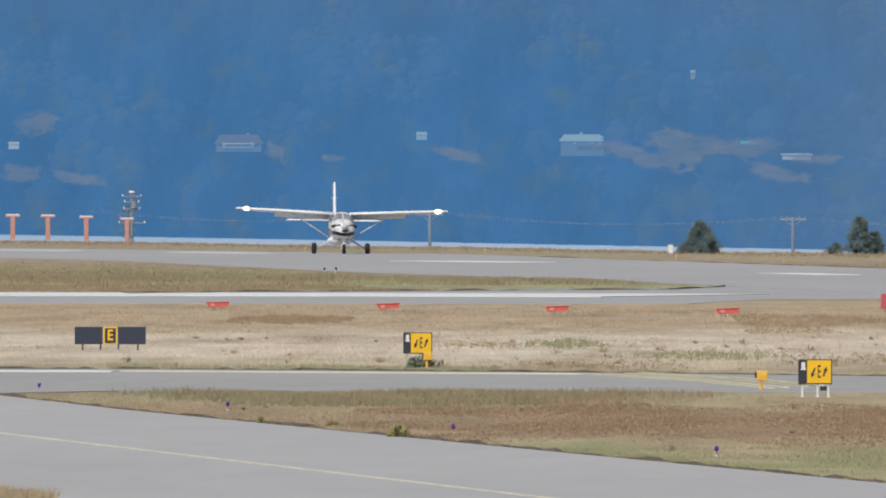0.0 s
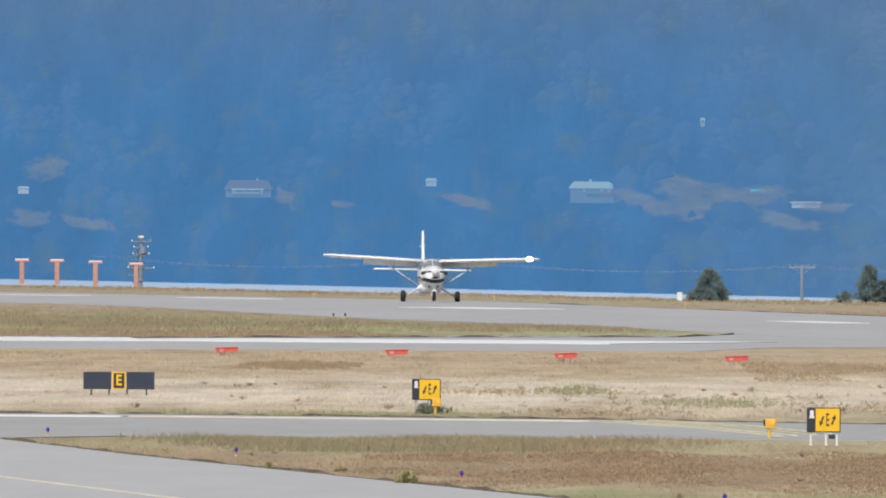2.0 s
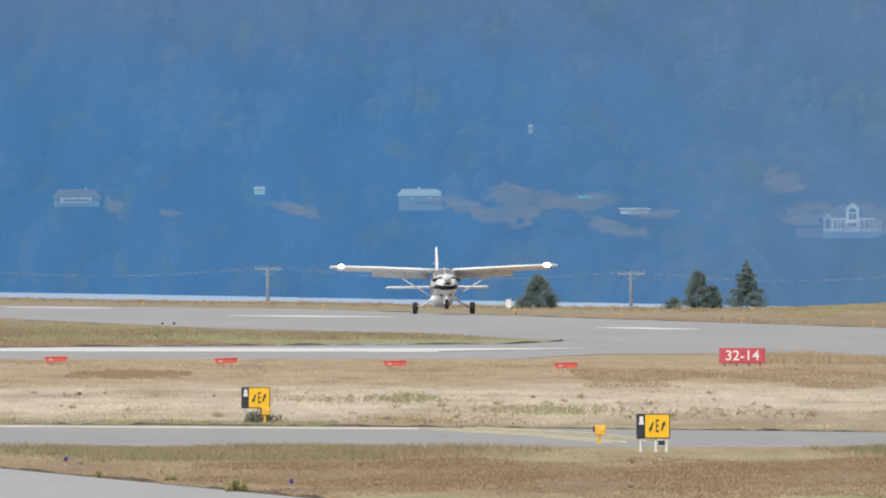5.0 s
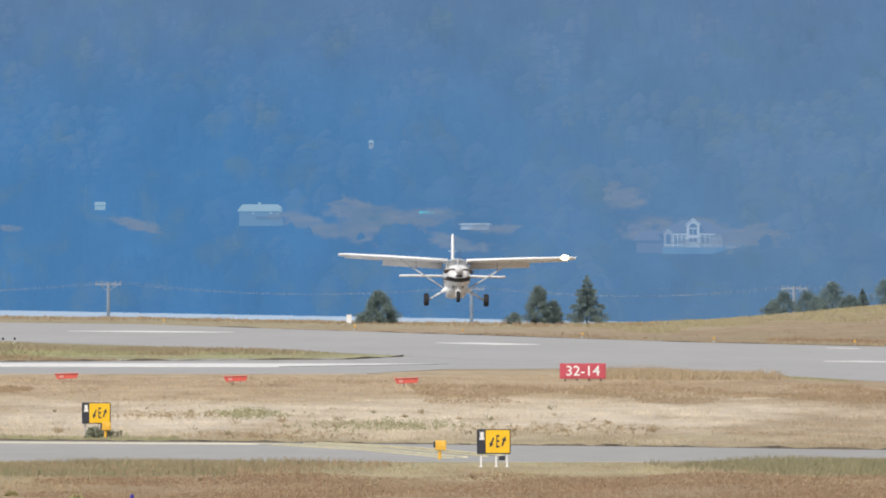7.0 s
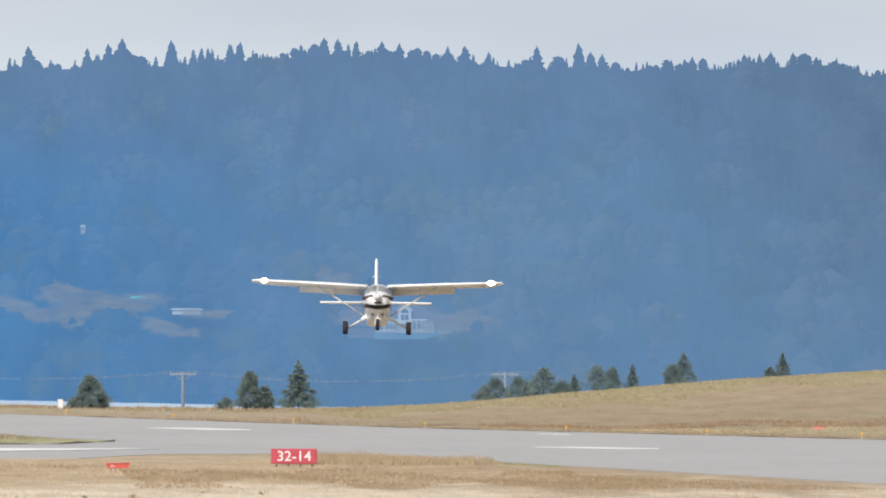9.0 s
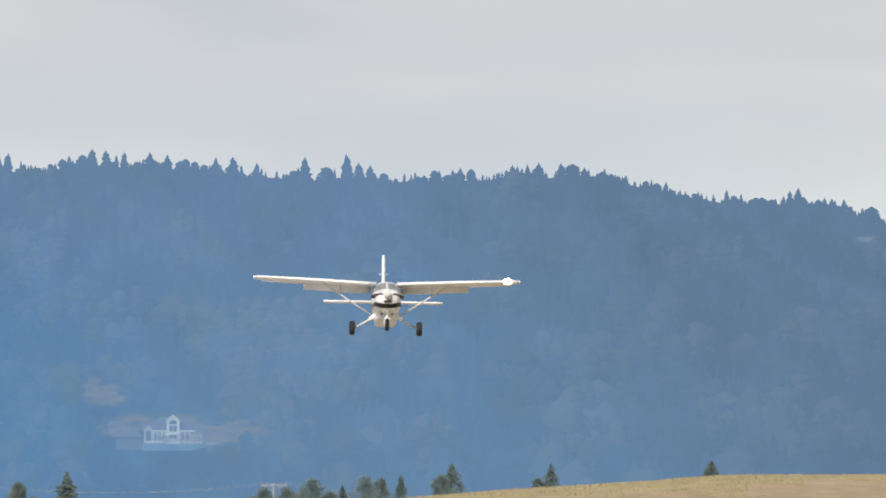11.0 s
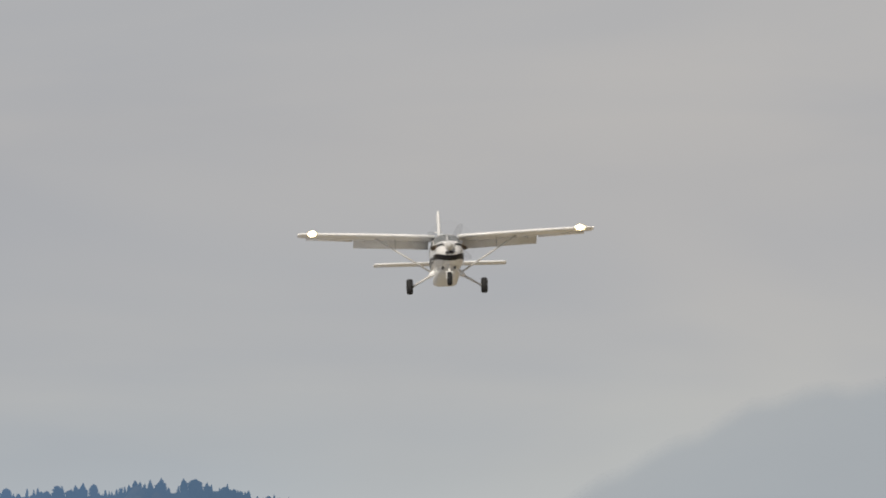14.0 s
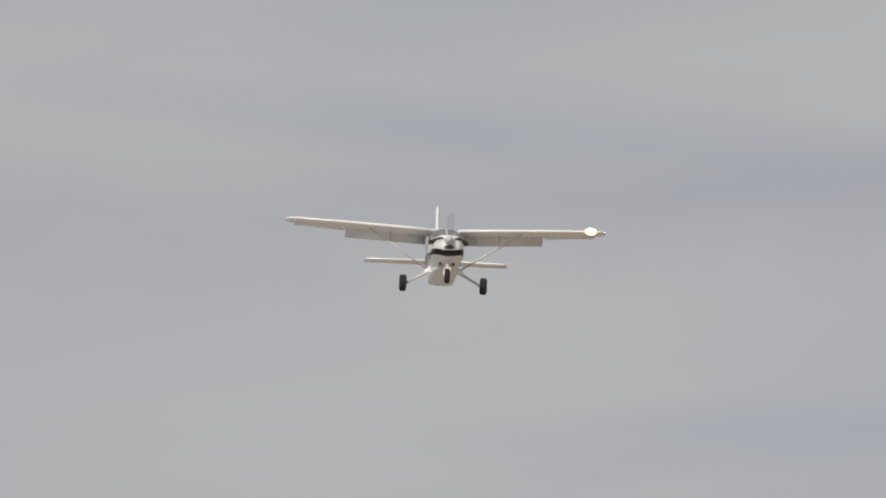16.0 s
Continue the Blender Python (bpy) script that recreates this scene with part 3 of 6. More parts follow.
shadow_soil_edge(ragged([(-14.3, 630), (-10.3, 591), (-1.0, 511.2), (7.05, 443.8), (12, 398)], 0.22, 1.3, 5), 1.5, 0.045)

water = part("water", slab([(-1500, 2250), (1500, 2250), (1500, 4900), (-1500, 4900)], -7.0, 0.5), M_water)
tagged(water, "pale sheltered sea inlet below the wooded hill", "water", kind="structure")


# ---- the hillside across the water ----
RIDGE = [(-40, 9.7), (1.6, 9.85), (8, 10.05), (14.4, 10.5), (18, 10.35), (23.7, 9.85), (31, 10.0), (34, 9.9), (36.4, 9.3), (41, 8.5), (42, 8.8), (44.8, 8.1), (47.5, 7.4), (51.5, 6.9), (56.8, 7.4), (66, 7.0), (90, 8.0)]
RIDGE = [(b, e + (0.36 if b < 32 else 0.60 if b < 46 else 0.50)) for b, e in RIDGE]


def shore(b):
    return np.clip(4050 - np.where(b < 0, 26.0, 23.0) * b, 3450, 4650)


def hill_point(b, s, lift=0.0):
    """The hillside at a bearing (milliradians) and a part of the way up, 0 to 1."""
    base = shore(b)
    low = -(5.7 + 8.0) / base * 1000
    top = lerp(b, RIDGE) - 0.42
    dist = base + (4870 - base) * s
    rise = low + (top - low) * s
    r = b / 1000
    return np.stack([dist * np.sin(r), dist * np.cos(r), 5.7 + dist * np.tan(rise / 1000) + lift], -1)


def hill_place(b, rise):
    base = shore(b)
    low = -(5.7 + 8.0) / base * 1000
    s = (rise - low) / (lerp(b, RIDGE) - 0.42 - low)
    return Vector(hill_point(np.array(b, float), np.array(s, float)))


bs, ss = np.linspace(-60, 110, 171), np.linspace(0, 1, 25)
B, S = np.meshgrid(bs, ss)
hv = hill_point(B, S)
hv[..., 2] += 0.8 * np.sin(B * 0.9 + S * 7) * np.sin(S * 9 + B * 0.3) * np.sin(S * math.pi)
idx = np.arange(B.size).reshape(B.shape)
a, b, c, d = idx[:-1, :-1].ravel(), idx[:-1, 1:].ravel(), idx[1:, 1:].ravel(), idx[1:, :-1].ravel()
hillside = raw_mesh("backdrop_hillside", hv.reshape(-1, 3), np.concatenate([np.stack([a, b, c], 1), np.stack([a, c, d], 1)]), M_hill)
hillside.data.polygons.foreach_set("use_smooth", [True] * len(hillside.data.polygons))
tagged(hillside, "steep wooded hillside across the inlet, blue with haze", "hill", kind="structure")

# a far mountain rises; its haze is the glow of its own material
mb = np.linspace(38, 110, 73)
mtop = np.interp(mb, [38, 46, 48.5, 52, 55, 57.7, 61, 72, 110], [2, 8.7, 10.1, 12.0, 13.4, 14.15, 14.4, 14.1, 13.0]) + 0.12 * np.sin(mb * 2.1) + 0.07 * np.sin(mb * 5.3)
mv, mt = [], []
for i, (q, tp) in enumerate(zip(mb, mtop)):
    for rise, dist in ((-3, 4885), (tp * 0.5, 4920), (tp - 0.5, 4955), (tp + 0.3, 4960)):
        mv.append(at(q, rise, dist))
for i in range(len(mb) - 1):
    for j in range(3):
        p = i * 4 + j
        mt += [(p, p + 4, p + 5), (p, p + 5, p + 1)]
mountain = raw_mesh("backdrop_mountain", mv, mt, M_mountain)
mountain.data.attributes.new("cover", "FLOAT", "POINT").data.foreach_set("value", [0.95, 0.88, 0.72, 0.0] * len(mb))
tagged(mountain, "faint pale blue mountain slope behind the ridge", "mountain", kind="structure")

# clearings and house plots: bearing, rise, half width, half height in milliradians, fall to the right
FIELD = [(4.15, 0.53, 0.92, 0.48, -0.08), (6.3, 0.27, 2, 0.36, -0.1), (4.3, -0.33, 0.85, 0.62, -0.1), (2.6, -0.13, 1.35, 0.32, -0.28), (8, -0.77, 1.25, 0.27, -0.24), (9.7, -0.23, 1.2, 0.2, -0.05)]
PLOTS = [(18.3, -0.45, 2.9, 0.5, -0.08), (14.5, 1.0, 0.8, 0.5, 0), (-4.5, 0, 1.1, 0.24, -0.22), (-11.6, 0.15, 0.35, 0.3, -0.4), (-9.5, -0.15, 0.45, 0.14, -0.2),
         (-23.7, -0.77, 0.68, 0.38, -0.05), (-21.5, -0.73, 0.72, 0.3, -0.12), (-19.3, -0.97, 1, 0.22, -0.15), (-20.95, 1.2, 0.78, 0.4, 0.15), (54.03, 5.79, 0.5, 0.12, 0),
         (44.52, 7.12, 0.35, 0.14, 0), (-25.6, 3.9, 0.55, 0.75, 0.5), (-23.35, 3.3, 0.2, 0.45, 0)]
HOUSES_CLEAR = [(0.35, 0.8, 1.35, 0.6), (-13.0, 0.7, 1.3, 0.5), (17.4, -0.25, 3.0, 1.0), (-5.9, 0.95, 0.5, 0.35), (-24.3, 1.0, 0.9, 0.3), (-21.8, 0.7, 0.5, 0.3), (-23.0, 3.6, 0.4, 0.3), (-23.1, 1.85, 0.3, 0.25), (4.6, 3.35, 0.4, 0.3), (8.8, 0.25, 1.0, 0.3), (15.2, 0.0, 0.7, 0.4)]


NOISE = np.random.default_rng(91).random((64, 64))


def value_noise(x, y):
    """Smooth noise, 0 to 1."""
    xi, yi = np.floor(x).astype(int), np.floor(y).astype(int)
    fx, fy = ease(x - xi), ease(y - yi)

    def at_cell(a, b):
        return NOISE[a % 64, b % 64]
    return (at_cell(xi, yi) * (1 - fx) + at_cell(xi + 1, yi) * fx) * (1 - fy) + (at_cell(xi, yi + 1) * (1 - fx) + at_cell(xi + 1, yi + 1) * fx) * fy


def clearing(plots, label):
    """A bare patch with a ragged, thinning rim; plots are overlapping squarish patches on the slope."""
    q0, q1 = min(p[0] - 1.5 * p[2] for p in plots), max(p[0] + 1.5 * p[2] for p in plots)
    r0, r1 = min(p[1] - 1.7 * p[3] - abs(p[4]) * p[2] for p in plots), max(p[1] + 1.7 * p[3] + abs(p[4]) * p[2] for p in plots)
    Q, R = np.meshgrid(np.linspace(q0, q1, int(12 * (q1 - q0)) + 12), np.linspace(r0, r1, int(26 * (r1 - r0)) + 8))
    ragged_rim = 0.55 * value_noise(Q * 0.9 + 7, R * 2.0 + 3) + 0.45 * value_noise(Q * 2.4, R * 5.0) + 0.30 * value_noise(Q * 6.0, R * 11.0) - 0.62
    full = np.zeros_like(Q)
    for q, r, hw, hh, fall in plots:
        d = (((Q - q) / hw) ** 4 + ((R - r - fall * (Q - q)) / hh) ** 4) ** 0.25 + ragged_rim * 1.35
        full = np.maximum(full, ease((1.25 - d) / 0.65))
    full = full * (0.36 + 0.36 * value_noise(Q * 1.1 + 20, R * 4.0 + 9) + 0.25 * value_noise(Q * 3.0 + 5, R * 9.0))
    full[0, :] = full[-1, :] = full[:, 0] = full[:, -1] = 0
    s = np.stack([np.asarray(hill_place(a, b)) for a, b in zip(Q.ravel(), R.ravel())]) + np.array([0, -14, 2.0])
    ix = np.arange(Q.size).reshape(Q.shape)
    a, b, c, d = ix[:-1, :-1].ravel(), ix[:-1, 1:].ravel(), ix[1:, 1:].ravel(), ix[1:, :-1].ravel()
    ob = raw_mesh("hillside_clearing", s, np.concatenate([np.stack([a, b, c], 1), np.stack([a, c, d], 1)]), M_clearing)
    ob.data.attributes.new("cover", "FLOAT", "POINT").data.foreach_set("value", full.ravel())
    return tagged(ob, label, "clearing", kind="structure")


clearing(FIELD, "pale bare field cut into the hazy wooded slope")
for plot in PLOTS:
    clearing([plot], "small bare plot among the trees of the hazy slope")


def crowns(name, base, h, w, fir, species, seed, label):
    """Far trees, each a lumpy crown: tiered and pointed for a fir, domed for the others."""
    rng = np.random.default_rng(seed)
    n, rings, seg = len(h), 11, 8
    t = np.linspace(0, 1, rings)
    dome = np.sqrt(np.clip(1 - (1.65 * t - 0.65) ** 2, 0.0, 1)) + 0.01
    point = (1 - t) ** 0.72 * np.where(np.arange(rings) % 2 == 0, 1.0, 0.76) + 0.02
    r = np.where(fir[:, None], point, dome)[:, :, None] * (w / 2)[:, None, None] * rng.uniform(0.72, 1.28, (n, rings, seg)) * rng.uniform(0.78, 1.2, (n, rings, 1))
    a = np.arange(seg)[None, None, :] * (2 * math.pi / seg) + rng.uniform(0, 6.28, (n, 1, 1)) + rng.uniform(-0.25, 0.25, (n, rings, seg))
    z = h[:, None, None] * (t[None, :, None] + rng.uniform(-0.035, 0.035, (n, rings, seg)))
    lean = rng.normal(0, 0.03, (n, 1, 1)) * z
    V = np.stack([base[:, 0, None, None] + r * np.cos(a) + lean, base[:, 1, None, None] + r * np.sin(a), base[:, 2, None, None] + z], -1)
    i = np.arange(n * rings * seg).reshape(n, rings, seg)
    p, q = i[:, :-1], i[:, 1:]
    p2, q2 = np.roll(p, -1, 2), np.roll(q, -1, 2)
    T = np.concatenate([np.stack([p, p2, q2], -1).reshape(-1, 3), np.stack([p, q2, q], -1).reshape(-1, 3)])
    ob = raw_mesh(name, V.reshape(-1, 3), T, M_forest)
    ob.data.polygons.foreach_set("use_smooth", [True] * len(ob.data.polygons))
    ob.data.attributes.new("species", "FLOAT", "POINT").data.foreach_set("value", np.repeat(species, rings * seg).astype(np.float32))
    return tagged(ob, label, "forest", kind="stuff")


def stand_kind(q, rise):
    """How much broadleaf grows at a place: 0 firs only, 1 pale broadleaf."""
    v = 0.6 * value_noise(q * 0.33 + 11, rise * 0.75 + 5) + 0.4 * value_noise(q * 0.95 + 3, rise * 1.7 + 31)
    return ease((v - 0.36) / 0.42)


def forest(count, seed):
    rng = np.random.default_rng(seed)
    q, f = rng.uniform(-27, 74, count), rng.uniform(0.01, 0.965, count)
    base = hill_point(q, f)
    rise = (base[:, 2] - 5.7) / np.hypot(base[:, 0], base[:, 1]) * 1000
    keep = np.ones(count, bool)
    low = np.ones(count)
    for a, b, c, d in [plot[:4] for plot in FIELD + PLOTS] + HOUSES_CLEAR:
        keep &= ((q - a) / c) ** 2 + ((rise - b + 0.35) / (d + 0.45)) ** 2 >= 1
        low[(np.abs(q - a) < c * 1.05) & (rise < b) & (rise > b - 2.4 - d)] = 0.42
    q, f, base, rise, low = q[keep], f[keep], base[keep], rise[keep], low[keep]
    n = len(q)
    leaf = stand_kind(q, rise)
    fir = rng.random(n) > 0.25 + 0.6 * leaf
    h = rng.uniform(2.4, 5.4, n) * (1.35 - 0.7 * f) * np.where(rng.random(n) < 0.06, 1.35, 1.0) * low
    w = h * np.where(fir, rng.uniform(0.35, 0.55, n), rng.uniform(0.6, 1.0, n))
    species = np.clip(np.where(fir, 0.35, 1.0) * leaf * rng.uniform(0.5, 1.2, n) + rng.uniform(0, 0.14, n), 0, 1)
    return crowns("forest", base, h, w, fir, species, seed, "dense mixed forest on the slope, blue in the haze")


forest(8200, 5)

# a few trees stand in the bare field and before the houses
CLUMP = [(5.35, -0.62, 2.9), (5.75, -0.66, 3.5), (6.25, -0.66, 3.4), (4.35, -0.55, 1.5), (6.7, -0.62, 2.2), (1.6, -0.2, 1.8), (2.3, -0.35, 1.6), (13.4, -0.7, 2.2), (20.2, -0.9, 2.4), (-10.9, 0.25, 1.9), (-14.9, 0.2, 1.8)]
spots = np.array([np.asarray(hill_place(q, r)) + (0, -20, 1.2) for q, r, h in CLUMP])
sizes = np.array([h for q, r, h in CLUMP])
crowns("forest", spots, sizes, sizes * 0.85, np.array([False] * len(CLUMP)), np.full(len(CLUMP), 0.12), 41, "dark round trees standing in the bare hillside field")


def ridge(count, seed):
    """The skyline: an even canopy, and the taller firs that stand out of it (bearing, top, width, pointed)."""
    rng = np.random.default_rng(seed)
    q, f = rng.uniform(-6, 73, count), rng.uniform(0.955, 1.0, count)
    base = hill_point(q, f)
    swell = value_noise(q * 0.8 + 4, q * 0 + 2)
    h = rng.uniform(1.3, 2.5, count) * (0.75 + 0.6 * swell) * np.where(rng.random(count) < 0.10, 1.3, 1.0)
    fir = rng.random(count) < 0.7
    w = h * np.where(fir, rng.uniform(0.42, 0.65, count), rng.uniform(0.65, 1.05, count))
    species = rng.uniform(0, 0.25, count)
    crowns("ridge_forest", base, h, w, fir, species, seed, "uneven canopy of conifers along the skyline")
    tall = [(-0.65, 10.6), (2.63, 10.75), (4.92, 10.7), (5.8, 10.85), (6.3, 11.08), (8.25, 11.0), (9.4, 10.72), (10.9, 10.95), (13.35, 10.85), (14.25, 11.12), (14.8, 11.08), (15.5, 11.0), (16.5, 11.0), (17.2, 10.9),
            (19.1, 10.8), (19.8, 10.8), (20.7, 10.58), (22.65, 10.82), (24.3, 10.92), (24.8, 10.6), (25.2, 10.5), (28.7, 10.4), (30.8, 10.5), (31.8, 10.62), (32.7, 10.58), (33.6, 10.42), (35.2, 10.1), (36.8, 9.85), (39.2, 9.55),
            (41.7, 9.5), (42.0, 9.62), (43.3, 9.17), (43.8, 9.17), (44.55, 8.85), (46.0, 8.73), (48.7, 8.2), (49.05, 8.72), (49.4, 8.2), (50.2, 8.1), (51.95, 7.95), (53.35, 7.7), (54.3, 7.68), (56.3, 8.1)]
    q, top = np.array([a for a, b in tall]), np.array([b for a, b in tall])
    base = hill_point(q, np.full(len(q), 0.985))
    h = np.maximum(5.7 + np.hypot(base[:, 0], base[:, 1]) * np.tan(top / 1000) - base[:, 2], 1.5)
    w = h * rng.uniform(0.55, 0.85, len(q))
    crowns("ridge_forest", base, h, w, np.full(len(q), True), np.full(len(q), 0.05), seed + 1, "tall dark conifers standing out of the skyline")


ridge(1500, 16)


# ---- houses across the water ----
def front_gable(w, length, z0, z1, over, cx, cy):
    prof = [(-w / 2 - over, z0), (0, z1), (w / 2 + over, z0), (w / 2 + over, z0 - 0.15), (0, z1 - 0.2), (-w / 2 - over, z0 - 0.15)]
    return loft([[(cx + x, cy + y, z) for x, z in prof] for y in (-length / 2 - over, length / 2)])


def house(name, q, rise, w, h, roof_h, dep, wall, roof, cols, rows, label):
    p = hill_place(q, rise)
    root = holder(name, p + Vector((0, -26, 0.9)), -math.degrees(q / 1000))
    tagged(root, label, "house", group="houses on the hillside")
    part("wall", box((w, dep, h + 0.8), (0, 0, h / 2 - 0.4)), wall, root)
    part("roof", hip(w, dep, h, h + roof_h, min(0.35, 0.07 * w), 0.13 * w), roof, root)
    for r in range(rows):
        for c in range(cols):
            x = (c + 0.5) / cols * w - w / 2
            z = h * (r + 0.55) / rows
            win = part("window", box((w / cols * 0.55, 0.12, h / rows * 0.5), (x, -dep / 2 - 0.03, z)), M_far_dark, root)
            part("sill", box((w / cols * 0.62, 0.2, 0.08), (x, -dep / 2 - 0.08, z - h / rows * 0.27)), wall, win)
    return root


def hip(w, dep, z0, z1, over, inset):
    """A hipped roof with a level eave."""
    x, y = w / 2 + over, dep / 2 + over
    return loft([[(-x, -y, z0 - 0.12), (x, -y, z0 - 0.12), (x, y, z0 - 0.12), (-x, y, z0 - 0.12)], [(-x, -y, z0), (x, -y, z0), (x, y, z0), (-x, y, z0)],
                 [(-x + inset, -0.1, z1), (x - inset, -0.1, z1), (x - inset, 0.1, z1), (-x + inset, 0.1, z1)]])


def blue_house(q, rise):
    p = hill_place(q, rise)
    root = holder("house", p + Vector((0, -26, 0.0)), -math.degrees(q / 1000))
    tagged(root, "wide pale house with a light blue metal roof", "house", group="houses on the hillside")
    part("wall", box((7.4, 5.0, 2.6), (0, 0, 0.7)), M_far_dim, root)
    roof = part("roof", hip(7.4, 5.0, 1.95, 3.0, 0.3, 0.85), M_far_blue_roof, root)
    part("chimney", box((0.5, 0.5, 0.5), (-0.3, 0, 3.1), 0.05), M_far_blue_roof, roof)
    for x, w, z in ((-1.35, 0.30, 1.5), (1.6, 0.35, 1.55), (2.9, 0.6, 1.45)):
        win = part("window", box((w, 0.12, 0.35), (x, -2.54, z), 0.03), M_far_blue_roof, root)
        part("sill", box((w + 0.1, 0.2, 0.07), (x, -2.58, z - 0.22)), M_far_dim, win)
    # dark box set in place of the shade under the porch
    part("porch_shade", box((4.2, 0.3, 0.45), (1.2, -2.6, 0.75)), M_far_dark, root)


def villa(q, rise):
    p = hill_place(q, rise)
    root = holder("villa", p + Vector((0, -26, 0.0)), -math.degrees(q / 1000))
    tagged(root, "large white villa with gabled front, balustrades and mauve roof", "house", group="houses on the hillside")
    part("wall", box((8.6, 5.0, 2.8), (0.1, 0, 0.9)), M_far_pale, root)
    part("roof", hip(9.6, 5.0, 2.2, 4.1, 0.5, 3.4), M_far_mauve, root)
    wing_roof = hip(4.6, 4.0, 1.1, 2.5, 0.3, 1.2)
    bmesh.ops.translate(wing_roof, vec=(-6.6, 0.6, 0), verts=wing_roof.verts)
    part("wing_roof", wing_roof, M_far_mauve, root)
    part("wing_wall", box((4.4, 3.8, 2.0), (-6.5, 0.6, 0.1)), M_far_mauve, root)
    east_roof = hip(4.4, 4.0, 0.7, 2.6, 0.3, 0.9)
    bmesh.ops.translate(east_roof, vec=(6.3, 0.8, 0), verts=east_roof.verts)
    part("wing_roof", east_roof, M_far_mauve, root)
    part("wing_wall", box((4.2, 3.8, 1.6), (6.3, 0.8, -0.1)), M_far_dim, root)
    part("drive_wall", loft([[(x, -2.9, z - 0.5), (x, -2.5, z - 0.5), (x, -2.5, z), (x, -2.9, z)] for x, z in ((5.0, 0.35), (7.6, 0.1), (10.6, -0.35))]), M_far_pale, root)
    # dim band put in for the shade along the villa's foot
    part("base_shade_band", box((9.4, 0.3, 1.0), (0.0, -3.5, -0.55)), M_far_dim, root)
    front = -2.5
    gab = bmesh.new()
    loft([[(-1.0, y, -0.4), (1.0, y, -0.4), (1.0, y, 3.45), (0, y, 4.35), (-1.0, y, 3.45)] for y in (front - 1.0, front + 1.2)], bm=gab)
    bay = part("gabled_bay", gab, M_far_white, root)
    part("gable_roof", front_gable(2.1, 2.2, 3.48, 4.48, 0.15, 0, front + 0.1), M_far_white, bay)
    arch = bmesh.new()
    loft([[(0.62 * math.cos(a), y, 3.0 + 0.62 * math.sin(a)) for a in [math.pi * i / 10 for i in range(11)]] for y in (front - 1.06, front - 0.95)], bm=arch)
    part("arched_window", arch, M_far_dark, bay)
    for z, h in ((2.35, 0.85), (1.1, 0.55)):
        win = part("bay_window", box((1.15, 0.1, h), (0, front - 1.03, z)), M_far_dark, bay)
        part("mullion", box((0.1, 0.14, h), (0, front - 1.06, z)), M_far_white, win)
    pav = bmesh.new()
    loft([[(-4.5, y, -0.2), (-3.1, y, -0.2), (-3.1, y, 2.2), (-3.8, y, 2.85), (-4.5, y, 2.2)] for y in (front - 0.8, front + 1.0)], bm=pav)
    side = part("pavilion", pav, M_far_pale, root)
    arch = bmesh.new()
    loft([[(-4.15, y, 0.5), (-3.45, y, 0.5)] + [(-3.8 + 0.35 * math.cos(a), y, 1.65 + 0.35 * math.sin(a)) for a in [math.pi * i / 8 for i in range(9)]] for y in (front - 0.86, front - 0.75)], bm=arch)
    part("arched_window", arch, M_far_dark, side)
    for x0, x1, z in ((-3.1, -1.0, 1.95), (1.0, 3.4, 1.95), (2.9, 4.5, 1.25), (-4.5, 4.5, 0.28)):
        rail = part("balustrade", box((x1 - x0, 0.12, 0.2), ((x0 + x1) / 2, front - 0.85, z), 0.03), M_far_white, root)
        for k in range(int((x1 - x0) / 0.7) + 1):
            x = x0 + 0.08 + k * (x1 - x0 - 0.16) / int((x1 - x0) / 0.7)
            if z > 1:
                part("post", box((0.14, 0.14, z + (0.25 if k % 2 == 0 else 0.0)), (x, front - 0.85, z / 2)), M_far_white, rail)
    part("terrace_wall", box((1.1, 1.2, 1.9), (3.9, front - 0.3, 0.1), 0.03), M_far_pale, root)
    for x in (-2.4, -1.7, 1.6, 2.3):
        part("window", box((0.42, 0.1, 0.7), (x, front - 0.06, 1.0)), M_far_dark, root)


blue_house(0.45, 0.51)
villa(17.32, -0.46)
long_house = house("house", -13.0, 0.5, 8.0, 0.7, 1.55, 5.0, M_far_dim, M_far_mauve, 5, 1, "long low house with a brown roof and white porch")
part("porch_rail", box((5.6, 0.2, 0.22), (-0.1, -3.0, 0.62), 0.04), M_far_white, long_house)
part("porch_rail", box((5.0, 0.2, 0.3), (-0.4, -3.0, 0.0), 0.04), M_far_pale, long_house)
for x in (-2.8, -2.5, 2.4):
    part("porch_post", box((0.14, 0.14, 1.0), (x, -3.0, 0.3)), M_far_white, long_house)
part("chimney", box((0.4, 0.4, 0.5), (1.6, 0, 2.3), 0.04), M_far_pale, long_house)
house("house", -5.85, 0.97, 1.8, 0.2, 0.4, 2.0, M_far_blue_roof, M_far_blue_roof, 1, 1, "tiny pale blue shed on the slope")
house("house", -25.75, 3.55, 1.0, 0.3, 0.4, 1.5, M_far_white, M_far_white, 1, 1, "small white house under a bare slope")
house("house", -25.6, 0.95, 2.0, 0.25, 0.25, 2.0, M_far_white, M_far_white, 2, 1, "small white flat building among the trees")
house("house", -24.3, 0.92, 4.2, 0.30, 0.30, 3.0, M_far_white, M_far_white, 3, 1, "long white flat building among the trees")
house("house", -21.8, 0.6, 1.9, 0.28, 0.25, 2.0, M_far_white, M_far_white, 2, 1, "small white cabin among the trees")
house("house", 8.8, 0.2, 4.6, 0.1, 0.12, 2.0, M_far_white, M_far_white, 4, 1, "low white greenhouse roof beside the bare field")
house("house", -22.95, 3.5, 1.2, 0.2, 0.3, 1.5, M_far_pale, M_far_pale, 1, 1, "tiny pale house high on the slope")
